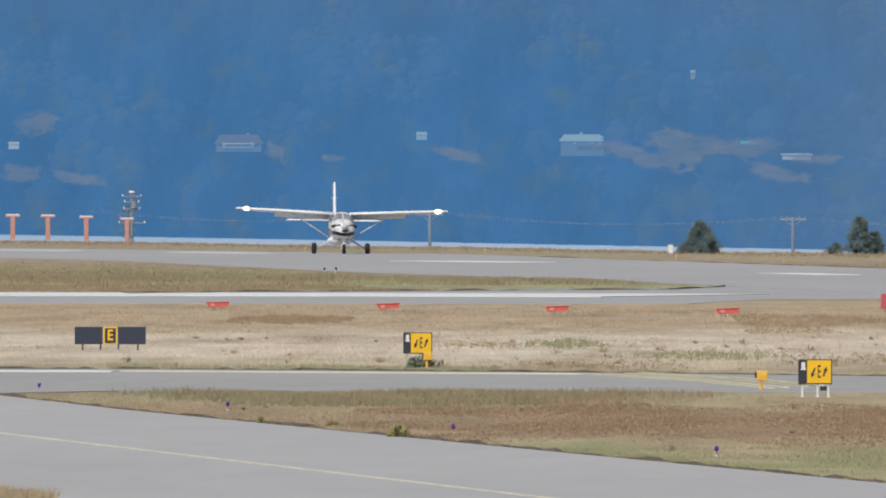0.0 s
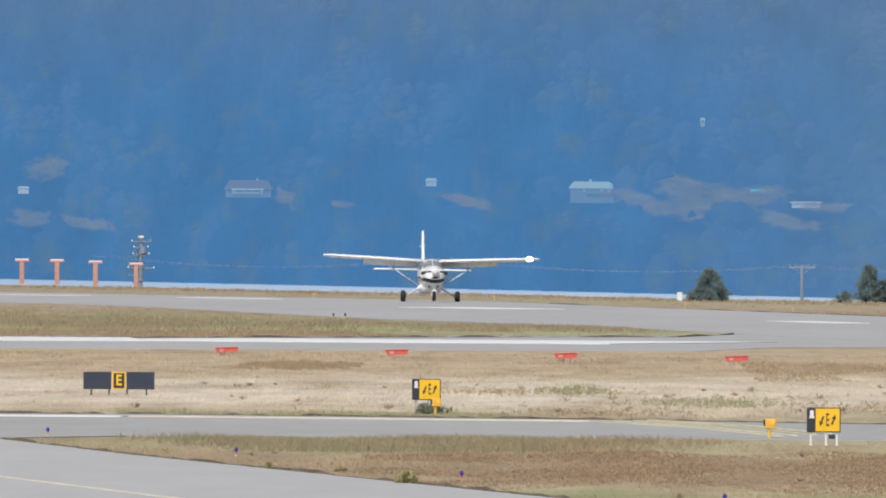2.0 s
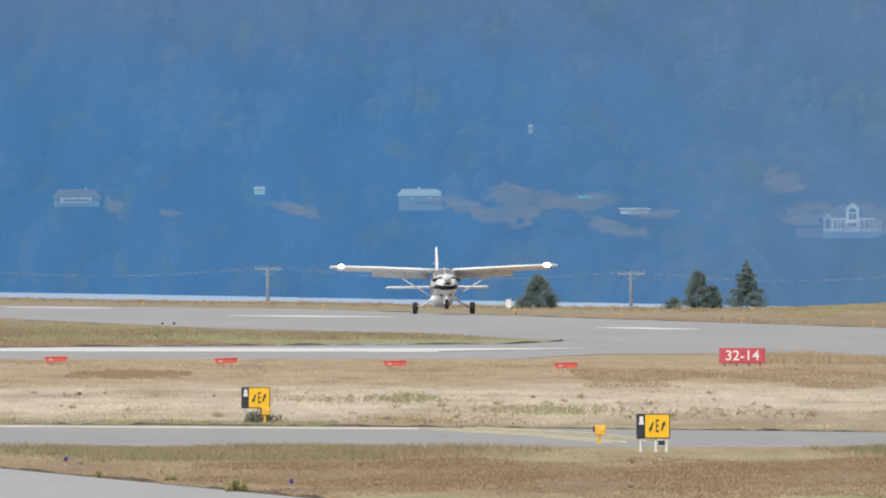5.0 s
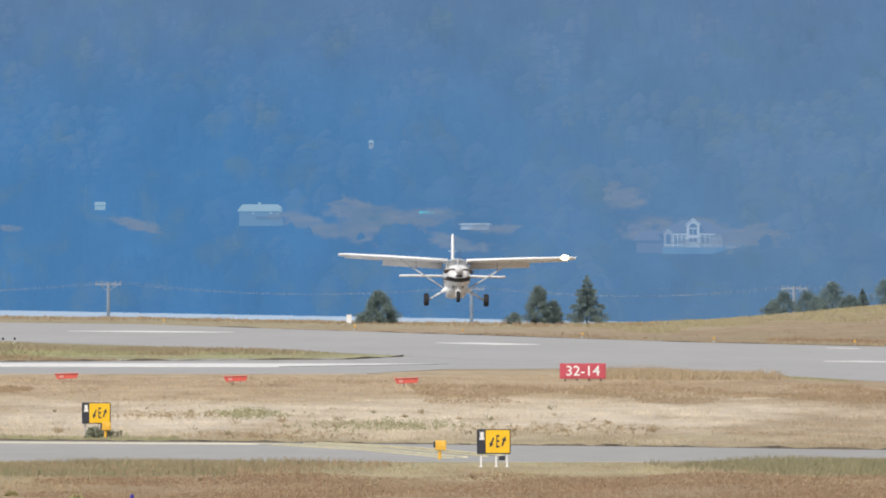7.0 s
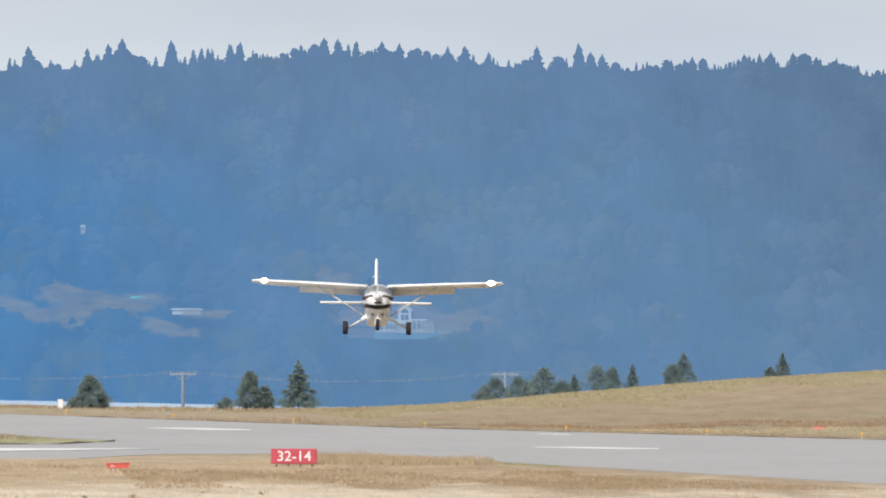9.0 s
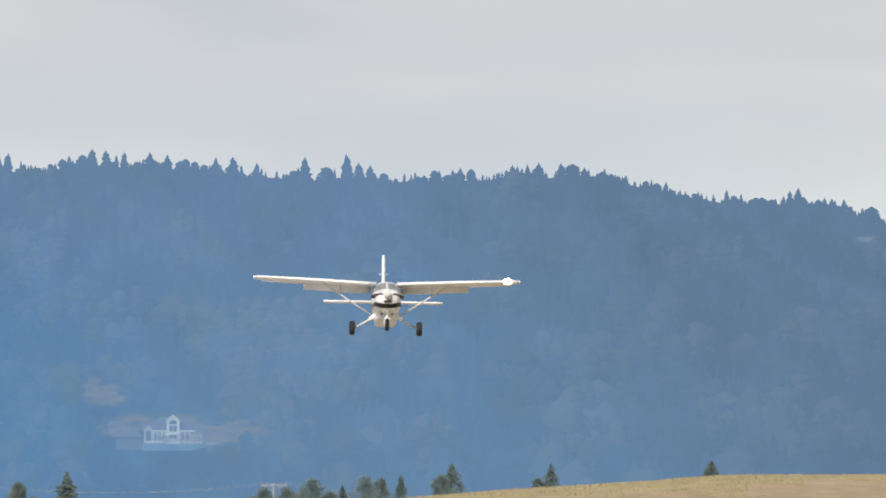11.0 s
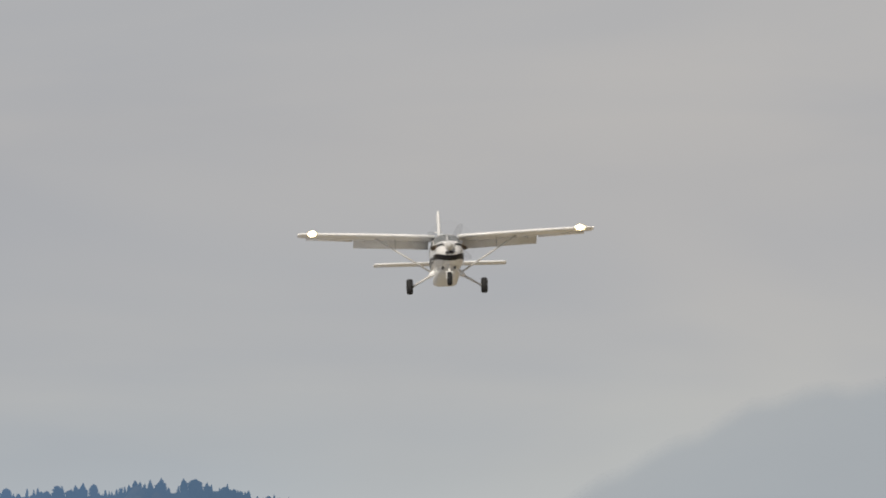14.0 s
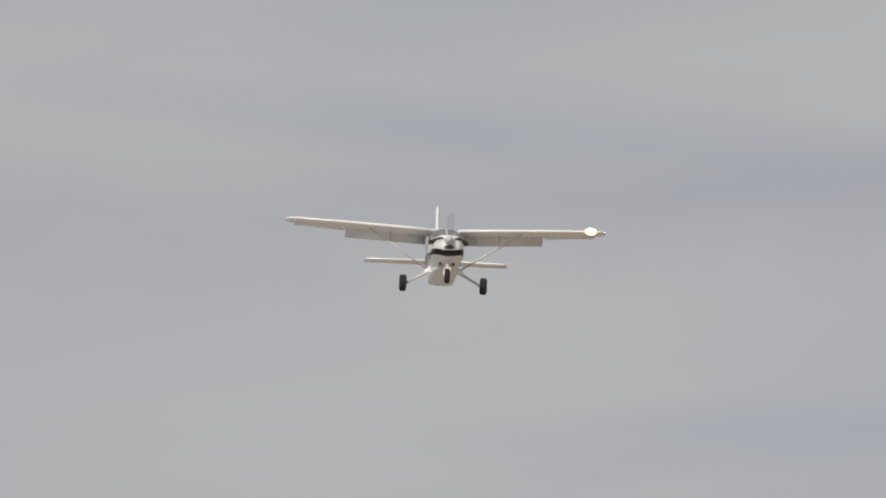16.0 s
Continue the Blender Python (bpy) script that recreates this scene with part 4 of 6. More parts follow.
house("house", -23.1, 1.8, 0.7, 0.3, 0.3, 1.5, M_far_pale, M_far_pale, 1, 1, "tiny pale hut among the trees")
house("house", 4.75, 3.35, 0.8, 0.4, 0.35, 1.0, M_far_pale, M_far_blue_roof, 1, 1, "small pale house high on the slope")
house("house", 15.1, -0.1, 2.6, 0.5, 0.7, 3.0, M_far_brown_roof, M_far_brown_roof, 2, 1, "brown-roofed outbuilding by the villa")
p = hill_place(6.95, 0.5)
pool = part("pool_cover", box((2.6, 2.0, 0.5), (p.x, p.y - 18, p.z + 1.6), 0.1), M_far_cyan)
tagged(pool, "small cyan covered pool on the hillside", "pool")


# ---- grass, weeds and trees ----
def tufts(name, count, xr, yr, inside, hmin, hmax, seed, mat, label, blades=4, wide=0.10):
    """A field of single plants, each a fan of narrow blades that face every way."""
    rng = np.random.default_rng(seed)
    x, y = rng.uniform(*xr, count), rng.uniform(*yr, count)
    keep = inside(x, y)
    x, y = x[keep], y[keep]
    z = height(x, y) - 0.02
    n = len(x)
    patch = 0.6 + 0.8 * (0.5 + 0.5 * np.sin(x * 0.8 + 2 * np.sin(y * 0.05)) * np.sin(y * 0.07 + x * 0.3))
    V = np.zeros((n, blades, 3, 3), np.float32)
    for k in range(blades):
        t = rng.uniform(0, math.pi, n)
        ox, oy = rng.normal(0, wide * 1.6, n), rng.normal(0, wide * 3, n)
        h = rng.uniform(hmin, hmax, n) * patch
        w = wide * rng.uniform(0.5, 1.2, n)
        dx, dy = np.cos(t) * w, np.sin(t) * w
        V[:, k, 0] = np.stack([x + ox - dx, y + oy - dy, z], 1)
        V[:, k, 1] = np.stack([x + ox + dx, y + oy + dy, z], 1)
        V[:, k, 2] = np.stack([x + ox + rng.normal(0, 0.4, n) * h, y + oy, z + h], 1)
    m = n * blades
    ob = raw_mesh(name, V.reshape(-1, 3), np.arange(m * 3).reshape(-1, 3), mat)
    return tagged(ob, label, "grass", kind="stuff")


def speckle(x, y):
    """An even scatter between 0 and 1, to thin a field out towards its rim."""
    v = np.sin(x * 127.1 + y * 311.7) * 437.585
    return v - np.floor(v)


def near_edge_y(x):
    """The near taxiway's grass edge."""
    return lerp(x, [(-14.5, 630.6), (-10.4, 590.7), (-1.1, 510.8), (6.95, 443.5), (45, 100)])


def in_near_field(x, y):
    return (y > near_edge_y(x) + 1.5) & (y < lerp(x, [(-15, 631), (-11, 639), (11, 636), (16, 645), (40, 635)]) - 2)


def runway_near_y(x):
    return lerp(x, [(-10, 1046), (4.8, 1044), (12, 1050), (17, 1045), (32.4, 875), (60, 560)])


def in_mid_field(x, y):
    return (y > lerp(x, [(-30, 711), (-12.5, 711), (0, 700), (11.7, 685), (15.9, 677), (40, 660)])) & (y < runway_near_y(x) - 22)


def in_island(x, y):
    return (y > lerp(x, [(-80, 1104), (-20.3, 1132), (4.5, 1164), (7.2, 1191)])) & (y < lerp(x, [(-80, 1760), (-27, 1490), (-10.8, 1328), (1.5, 1248), (7.2, 1194)]))


def in_verge(x, y):
    return (y > far_edge(x) + 4) & (y < crest_line(x) + 20)


tufts("dry_grass", 52000, (-18, 17), (435, 646), in_near_field, 0.03, 0.09, 11, M_grass, "short patchy brown and green dry grass", 4, 0.016)
tufts("dry_grass", 76000, (-24, 40), (680, 1045), in_mid_field, 0.03, 0.10, 12, M_grass, "tall pale straw-coloured dry grass", 4, 0.022)
tufts("dry_grass", 15000, (-70, 8), (1100, 1740), in_island, 0.04, 0.10, 13, M_grass, "olive grass between the paved strips", 4, 0.05)
tufts("brown_brush", 30000, (-45, 7), (1185, 1420), lambda x, y: in_island(x, y) & (y > lerp(x, [(-45, 1190), (-10, 1205), (3, 1215), (7, 1230)])) & (y < lerp(x, [(-45, 1420), (-12, 1300), (3, 1245), (6, 1215)])), 0.10, 0.24, 25, M_grass, "taller brown brush between the paved strips", 4, 0.04)
tufts("brown_brush", 16000, (-48, -6), (1136, 1240), lambda x, y: in_island(x, y) & (y < lerp(x, [(-48, 1235), (-20, 1225), (-12, 1200), (-6, 1160)])), 0.06, 0.16, 35, M_brown_weed, "brown brush at the near side of the grass island", 4, 0.04)
tufts("green_patch", 14000, (-60, -8), (1330, 1500), lambda x, y: in_island(x, y) & (np.abs(y - lerp(x, [(-60, 1480), (-27, 1400), (-8, 1290)])) < 26 + 8 * np.sin(x * 0.7)), 0.06, 0.15, 36, M_green_top, "greener strip along the middle of the grass island", 4, 0.05)
tufts("dry_grass", 26000, (-60, 95), (1000, 1900), in_verge, 0.03, 0.10, 14, M_grass, "tan dry grass along the far side of the runway", 4, 0.04)
tufts("brown_brush", 12000, (-50, 26), (1560, 1900), lambda x, y: np.abs(y - crest_line(x) + 18) < 26, 0.08, 0.26, 26, M_brown_weed, "brown brush along the crest of the verge", 4, 0.04)
tufts("dry_grass", 1600, (-10.8, -8.7), (428, 449), lambda x, y: x < lerp(y, [(428, -8.4), (452, -10.8)]) - 0.1, 0.12, 0.30, 15, M_weed_dry, "dry brown weeds at the taxiway edge", 5, 0.012)
tufts("edge_weeds", 1500, (-13, -2), (702, 716), lambda x, y: y > lerp(x, [(-12.5, 710), (0, 699), (11.7, 683)]) + 1, 0.06, 0.16, 16, M_weed, "low green weeds along the taxiway edge", 5, 0.016)
tufts("edge_weeds", 9000, (-12, 5), (600, 641), lambda x, y: in_near_field(x, y) & (speckle(x, y) < (8.2 - np.abs(x + 4.4) - 0.10 * (641 - y)) / 3.5), 0.05, 0.20, 17, M_olive, "taller grey-green grass beside the taxiway", 5, 0.015)
tufts("edge_weeds", 6000, (-11, 6), (604, 641), lambda x, y: in_near_field(x, y) & (speckle(x, y) < (8.6 - np.abs(x + 3.0) - 0.10 * (641 - y)) / 4.5), 0.05, 0.19, 43, M_brown_weed, "taller brown grass beside the taxiway", 5, 0.015)
tufts("edge_weeds", 6000, (8, 18), (600, 646), lambda x, y: in_near_field(x, y) & (speckle(x, y) < (x - 8.6 - 0.08 * (641 - y)) / 3.0), 0.06, 0.22, 19, M_olive, "taller grey-green grass beside the taxiway", 5, 0.015)
def herbs(count, xr, yr, hmin, hmax, seed, mat, label):
    """A patch of leafy stalks, thick in the middle and thin at its rim."""
    rng = np.random.default_rng(seed)
    cx, cy = sum(xr) / 2, sum(yr) / 2
    x = cx + rng.normal(0, 0.27, count) * (xr[1] - xr[0])
    y = cy + rng.normal(0, 0.27, count) * (yr[1] - yr[0])
    h = rng.uniform(hmin, hmax, count) * (0.55 + 0.45 * np.cos(np.clip((x - cx) / (xr[1] - xr[0]) * 2.6, -1.5, 1.5)))
    leaves = 16
    t = rng.random((count, leaves)) ** 0.6
    spread = 0.32 * h[:, None] * (1.1 - 0.5 * t)
    c = np.stack([x[:, None] + rng.normal(0, 1, (count, leaves)) * spread, y[:, None] + rng.normal(0, 1, (count, leaves)) * spread, h[:, None] * t], -1).reshape(-1, 3)
    n = len(c)
    size = rng.uniform(0.018, 0.042, (n, 1))
    u, w = rng.normal(size=(n, 3)), rng.normal(size=(n, 3))
    u, w = u / np.linalg.norm(u, axis=1)[:, None] * size, w / np.linalg.norm(w, axis=1)[:, None] * size
    V = np.stack([c - u, c + w, c + u], 1).reshape(-1, 3)
    V[:, 2] = np.maximum(V[:, 2], 0.002)
    ob = raw_mesh("leafy_weeds", V, np.arange(3 * n).reshape(-1, 3), mat)
    return tagged(ob, label, "weeds", kind="stuff")


herbs(170, (-1.3, 1.2), (786, 806), 0.12, 0.34, 18, M_weed, "patch of leafy green weeds in the dry field")
herbs(90, (-4.2, -1.0), (784, 804), 0.08, 0.26, 37, M_weed_dry, "thin patch of brown stalky weeds in the dry field")
herbs(240, (2.0, 6.6), (735, 765), 0.10, 0.32, 20, M_weed, "patch of leafy green weeds in the dry field")
herbs(110, (6.6, 11.5), (720, 760), 0.06, 0.22, 38, M_weed_dry, "thin patch of brown stalky weeds in the dry field")
herbs(140, (-2.2, 3.0), (706, 722), 0.06, 0.24, 39, M_weed_dry, "brown seed heads beside the taxiway")
tufts("green_patch", 12000, (-1, 13), (478, 512), lambda x, y: (y > near_edge_y(x) + 4) & (np.sin(x * 1.3) + np.sin(y * 0.35 + x) > -0.9), 0.03, 0.10, 24, M_weed, "strip of short green weeds by the taxiway", 4, 0.015)
tufts("green_patch", 900, (21.4, 23.4), (985, 1022), lambda x, y: np.abs(y - 1004 + 12 * (x - 22.4)) < 7, 0.03, 0.12, 29, M_weed, "patch of green weeds at the runway edge", 5, 0.03)
tufts("green_rise", 30000, (20, 95), (1440, 1660), lambda x, y: (x > 21 + 2 * np.sin(y * 0.05)) & (y > crest_line(x) - 95 - 35 * np.sin(x * 0.35) - 18 * np.sin(x * 1.1)), 0.04, 0.13, 31, M_green_top, "greener grass over the top of the rise", 4, 0.05)
tufts("russet_grass", 16000, (12, 90), (1000, 1600), lambda x, y: (y > far_edge(x) + 6) & (y < far_edge(x) + 48 + 22 * np.sin(x * 0.4)), 0.04, 0.15, 32, M_brown_weed, "russet grass along the runway edge", 4, 0.05)
tufts("brown_clump", 42000, (28, 80), (1150, 1600), lambda x, y: np.abs((y - far_edge(x)) / (crest_line(x) - far_edge(x)) - 0.22 - 0.0085 * (x - 34) - 0.02 * np.sin(x * 0.5)) < 0.045, 0.05, 0.14, 33, M_russet, "brown weedy band slanting up the rise", 4, 0.06)
tufts("straw_grass", 30000, (34, 80), (1100, 1600), lambda x, y: (y > far_edge(x) + 40) & ((y - far_edge(x)) / (crest_line(x) - far_edge(x)) < 0.16 + 0.0085 * (x - 34)), 0.03, 0.09, 34, M_straw, "pale straw at the foot of the rise", 4, 0.06)
tufts("brown_clump", 2600, (-12.5, -8.0), (905, 960), lambda x, y: ((x + 10.2) / 2.3) ** 2 + ((y - 934) / 24) ** 2 + 0.5 * np.sin(x * 5 + y * 0.4) < 0.8, 0.06, 0.18, 21, M_brown_weed, "clump of brown weeds in the straw field", 5, 0.02)
tufts("brown_clump", 3800, (11, 22), (1000, 1034), lambda x, y: np.abs(x - 17) < 4.5 * np.sqrt(np.abs(np.sin(y * 3.1 + x * 1.7))), 0.10, 0.40, 22, M_weed_dry, "tall dry brush behind the red runway sign", 5, 0.02)
tufts("brown_clump", 15000, (6, 36), (860, 975), lambda x, y: in_mid_field(x, y) & (np.sin(x * 0.9 + 1) + np.sin(y * 0.06 + x * 0.2) > -0.5), 0.04, 0.13, 27, M_brown_weed, "band of low brown weeds in the straw field", 4, 0.022)
tufts("russet_grass", 34000, (-5, 17), (500, 612), lambda x, y: in_near_field(x, y) & (y > 528 - 1.5 * x + 10 * np.sin(x * 0.9)) & (y < 603 + 6 * np.sin(x * 1.3)) & (x > -4 + 2 * np.sin(y * 0.2)), 0.03, 0.08, 28, M_red_weed, "low russet weeds in the short grass", 4, 0.016)


def weed(x, y, h, seed, mat, label):
    rnd = random.Random(seed)
    bm = bmesh.new()
    hub = bm.verts.new((0, 0, 0))
    for _ in range(24):
        a, r = rnd.uniform(0, 6.28), h * 0.75 * math.sqrt(rnd.random())
        bx, by = r * math.cos(a), r * math.sin(a)
        hh = h * rnd.uniform(0.5, 1.0) * (1 - 0.5 * (r / (h * 0.75)) ** 2)
        w = 0.014
        bm.faces.new((hub, bm.verts.new((bx + w * 1.4, by, hh * 0.7)), bm.verts.new((bx * 1.15, by, hh)), bm.verts.new((bx - w, by, hh * 0.6))))
    ob = part("weed_clump", bm, mat)
    ob.matrix_basis = pose(x, y, float(height(x, y)) - 0.01, 0, 0, rnd.uniform(0, 360))
    return tagged(ob, label, "weed", group="weed clumps")


for k, (x, y, h) in enumerate(((-3.6, 535, 0.26), (-3.55, 534.5, 0.22), (-3.7, 535.5, 0.24), (-3.98, 717, 0.42), (-3.75, 716.6, 0.34), (-9.7, 598, 0.2), (-4.15, 716.5, 0.30), (-3.6, 716.8, 0.30), (7.2, 470, 0.2), (2.0, 508, 0.2), (4.4, 512, 0.18))):
    weed(x, y, h, 300 + k, M_weed if k in (0, 1, 2, 3, 4, 6, 7) else M_weed_dry, "low round green weed clump" if k in (0, 1, 2, 3, 4, 6, 7) else "low brown dry weed clump")


def bushlet(x, y, w, h, seed, mat, label):
    """A dense low dome of small leaves."""
    rng = np.random.default_rng(seed)
    n = 700
    d = rng.normal(size=(n, 3))
    d = d / np.linalg.norm(d, axis=1)[:, None] * rng.random((n, 1)) ** 0.4
    c = np.stack([d[:, 0] * w / 2, d[:, 1] * w / 2, np.abs(d[:, 2]) * h], 1)
    size = rng.uniform(0.010, 0.024, (n, 1))
    u, v = rng.normal(size=(n, 3)), rng.normal(size=(n, 3)) + (0, 0, 1.2)
    u, v = u / np.linalg.norm(u, axis=1)[:, None] * size, v / np.linalg.norm(v, axis=1)[:, None] * size
    V = np.concatenate([[[0.0, 0.0, 0.0]], np.stack([c - u, c + v * 1.5, c + u], 1).reshape(-1, 3)])
    i = 1 + 3 * np.arange(n)
    T = np.concatenate([np.stack([i, i + 1, i + 2], 1), np.stack([np.zeros(n, int), i, i + 2], 1)])
    ob = raw_mesh("weed_clump", V, T, mat)
    ob.matrix_basis = pose(x, y, 0.0)
    return tagged(ob, label, "weed", group="weed clumps")


M_bushy = material("olive_bush_leaves", (0.36, 0.325, 0.15), 0.9, 0, 0.25, 6)
M_sage = material("grey_green_bush_leaves", (0.25, 0.27, 0.20), 0.9, 0, 0.25, 6)
bushlet(-3.62, 532.0, 0.54, 0.29, 71, M_bushy, "round olive-green weed bush at the taxiway edge")
bushlet(-4.36, 714.6, 0.62, 0.36, 72, M_sage, "grey-green bush under the yellow direction sign")
bushlet(-4.02, 714.9, 0.36, 0.42, 73, M_sage, "grey-green bush beside the guard light")
bushlet(-6.85, 561.0, 0.22, 0.17, 74, M_bushy, "small olive weed bush at the taxiway edge")
bushlet(-5.2, 556.0, 0.30, 0.10, 75, M_bushy, "small olive weed bush at the taxiway edge")
rw = random.Random(77)
for k in range(44):
    x = rw.uniform(-13, 12)
    weed(x, rw.uniform(722, 840), rw.uniform(0.10, 0.30), 400 + k, M_weed_dry if k % 5 else M_olive, "upright dark stalky weed in the straw grass")
for k in range(14):
    x = rw.uniform(-8, 9)
    y = rw.uniform(float(near_edge_y(x)) + 3, 600)
    weed(x, y, rw.uniform(0.08, 0.18), 500 + k, M_weed_dry, "small dry weed beside the taxiway")


def tree(place, h, w, seed, shape, label, leaves=2600, mat=None):
    """Trunk and limbs, and a crown of many small leaf clumps gathered in lobes, with gaps."""
    rnd = random.Random(seed)
    root = holder("bushy_tree" if shape in ("round", "mound") else "conifer_tree", place)
    tagged(root, label, "tree", group="trees beyond the runway")
    bm = tube((0, 0, -0.3), (0, 0, h * 0.9), h * 0.022, h * 0.004, 8)
    lobes = []
    if shape == "cone":
        whorls = 11
        for k in range(whorls):
            t = (k + 0.3) / whorls
            reach = w / 2 * (1 - t) ** 0.78 * rnd.uniform(0.82, 1.08)
            for j in range(6):
                a = k * 0.9 + j * 1.047 + rnd.uniform(-0.25, 0.25)
                q = reach * rnd.uniform(0.7, 1.15)
                tip = Vector((q * math.cos(a), q * math.sin(a), h * (0.05 + 0.9 * t) - 0.16 * q + 0.02 * h * rnd.uniform(-1, 1)))
                root_ = Vector((0, 0, h * (0.07 + 0.9 * t)))
                tube(root_, tip, h * 0.006, h * 0.002, 5, bm)
                for f in (0.35, 0.68, 0.95):
                    lobes.append((root_.lerp(tip, f), 0.035 * w + 0.07 * w * (1 - t) * (1.1 - 0.4 * f)))
        lobes += [(Vector((0, 0, h * f)), 0.035 * w) for f in (0.92, 0.96, 0.99)]
    n = {"cone": 0, "round": 30, "mound": 42, "tiers": 16}[shape]
    for k in range(n):
        t = (k + 0.5) / n
        if shape == "round":
            env = w / 2 * math.sqrt(max(0.03, 1 - (1.25 * t - 0.25) ** 2)) * rnd.uniform(0.8, 1.12)
            size = w * rnd.uniform(0.11, 0.20)
        elif shape == "mound":
            t = t ** 1.35
            env = w / 2 * (1.0 - t) ** 0.48 * rnd.uniform(0.85, 1.12)
            size = w * rnd.uniform(0.07, 0.13)
        else:
            env = w / 2 * (0.45 + 0.55 * math.sin(math.pi * (0.15 + 0.8 * t)))
            size = w * 0.11
        a = k * 2.4 + rnd.uniform(-0.5, 0.5)
        q = max(0.0, env - size) * rnd.uniform(0.55, 1.12)
        z = h * (0.04 + 0.88 * t)
        if shape == "tiers":
            z = h * (0.1 + 0.86 * round(t * 6) / 6)
        c = Vector((q * math.cos(a), q * math.sin(a), z))
        tube((0, 0, min(h * 0.88, z)), c, h * 0.007, h * 0.002, 5, bm)
        lobes.append((c, size))
    part("trunk", bm, M_bark, root)
    V, T = [], []
    flat = {"cone": 0.5, "round": 0.8, "mound": 0.7, "tiers": 0.28}[shape]
    while len(T) < leaves:
        c0, size = lobes[rnd.randrange(len(lobes))]
        d = Vector((rnd.gauss(0, 1), rnd.gauss(0, 1), rnd.gauss(0, 1))).normalized() * size * rnd.random() ** 0.45 * rnd.uniform(0.9, 1.12)
        c = c0 + Vector((d.x, d.y, d.z * flat))
        if c.z < 0.02:
            continue
        s = rnd.uniform(0.035, 0.075) * (1.0 if h > 2 else 0.85)
        u = Vector((rnd.gauss(0, 1), rnd.gauss(0, 1), rnd.gauss(0, 0.8))).normalized() * s
        v = Vector((rnd.gauss(0, 1), rnd.gauss(0, 1), rnd.gauss(0, 0.8))).normalized() * s
        b0 = len(V)
        V += [c - u, c + v, c + u]
        T.append((b0, b0 + 1, b0 + 2))
    raw_mesh("crown", V, T, mat or M_leaf, root)
    return root


def rise_place(b, v_base, dist):
    p = at(b, v_base, dist)
    p.z = float(height(p.x, p.y)) - 0.05
    return p


tree((8.3, 1646, 0.0), 2.15, 3.7, 1, "mound", "dark green bushy conifer on the verge", 16000)
tree((16.9, 1622, 0.0), 0.75, 1.5, 2, "round", "low dark shrub beside the conifers", 3000)
tree((18.45, 1624, 0.0), 2.5, 2.2, 3, "round", "rounded dark green conifer on the verge", 13000)
tree((19.4, 1625, 0.0), 1.5, 1.7, 5, "round", "rounded dark green shrub on the verge", 8000)
tree((21.6, 1628, 0.1), 3.0, 3.2, 4, "cone", "pointed dark green conifer on the verge", 16000)
for k, (bearing, h, w, shape) in enumerate(((21.0, 1.5, 1.7, "round"), (21.9, 1.4, 1.8, "round"), (22.9, 1.9, 1.9, "round"), (24.1, 1.25, 1.0, "cone"), (25.0, 1.7, 1.8, "round"),
                                            (25.6, 1.5, 1.2, "round"), (26.4, 1.55, 1.0, "cone"), (28.4, 2.05, 2.0, "cone"), (32.3, 1.6, 1.2, "cone"), (31.8, 0.7, 0.8, "round"), (20.6, 0.9, 1.3, "round"), (22.4, 0.9, 1.6, "round"), (23.6, 0.8, 1.5, "round"), (28.0, 1.3, 1.5, "round"), (38.6, 1.1, 1.3, "cone"))):
    d = 1668 + 6 * (k % 4)
    p = rise_place(bearing, 0, d)
    tree((p.x, p.y, p.z - 0.1), h + 0.15, w * 1.35, 20 + k, shape, "small dark tree standing behind the grassy rise", 5000, M_leaf_far)
tree((at(-17.4, 0, 1960).x, 1960, float(height(at(-17.4, 0, 1960).x, 1960)) - 0.2), 3.5, 1.7, 60, "tiers", "thin sparse grey conifer behind the antenna posts", 2600, M_leaf_grey)


# ---- signs, lights and markers on the field ----
def legs(root, xs_, top, mat=M_post, r=0.02, y=0.0):
    for x in xs_:
        leg = part("leg", tube((x, y, -0.02), (x, y, top), r), mat, root)
        part("foot_plate", box((0.10, 0.10, 0.015), (x, y, 0.012), 0.003), mat, leg)


def arrow(root, cx, cz, turn, size, mat):
    bm = bmesh.new()
    t = 0.15
    pts = [(-0.5, -t / 2), (0.1, -t / 2), (0.0, -0.22), (0.5, 0), (0.0, 0.22), (0.1, t / 2), (-0.5, t / 2)]
    ca, sa = math.cos(turn), math.sin(turn)
    pts = [(size * (ca * x - sa * y) + cx, size * (sa * x + ca * y) + cz) for x, y in pts]
    loft([[(x, yy, z) for x, z in pts] for yy in (-0.006, 0.006)], bm=bm)
    ob = part("arrow", bm, mat, root, "black painted arrow")
    ob.location = (0, -0.086, 0)
    return ob


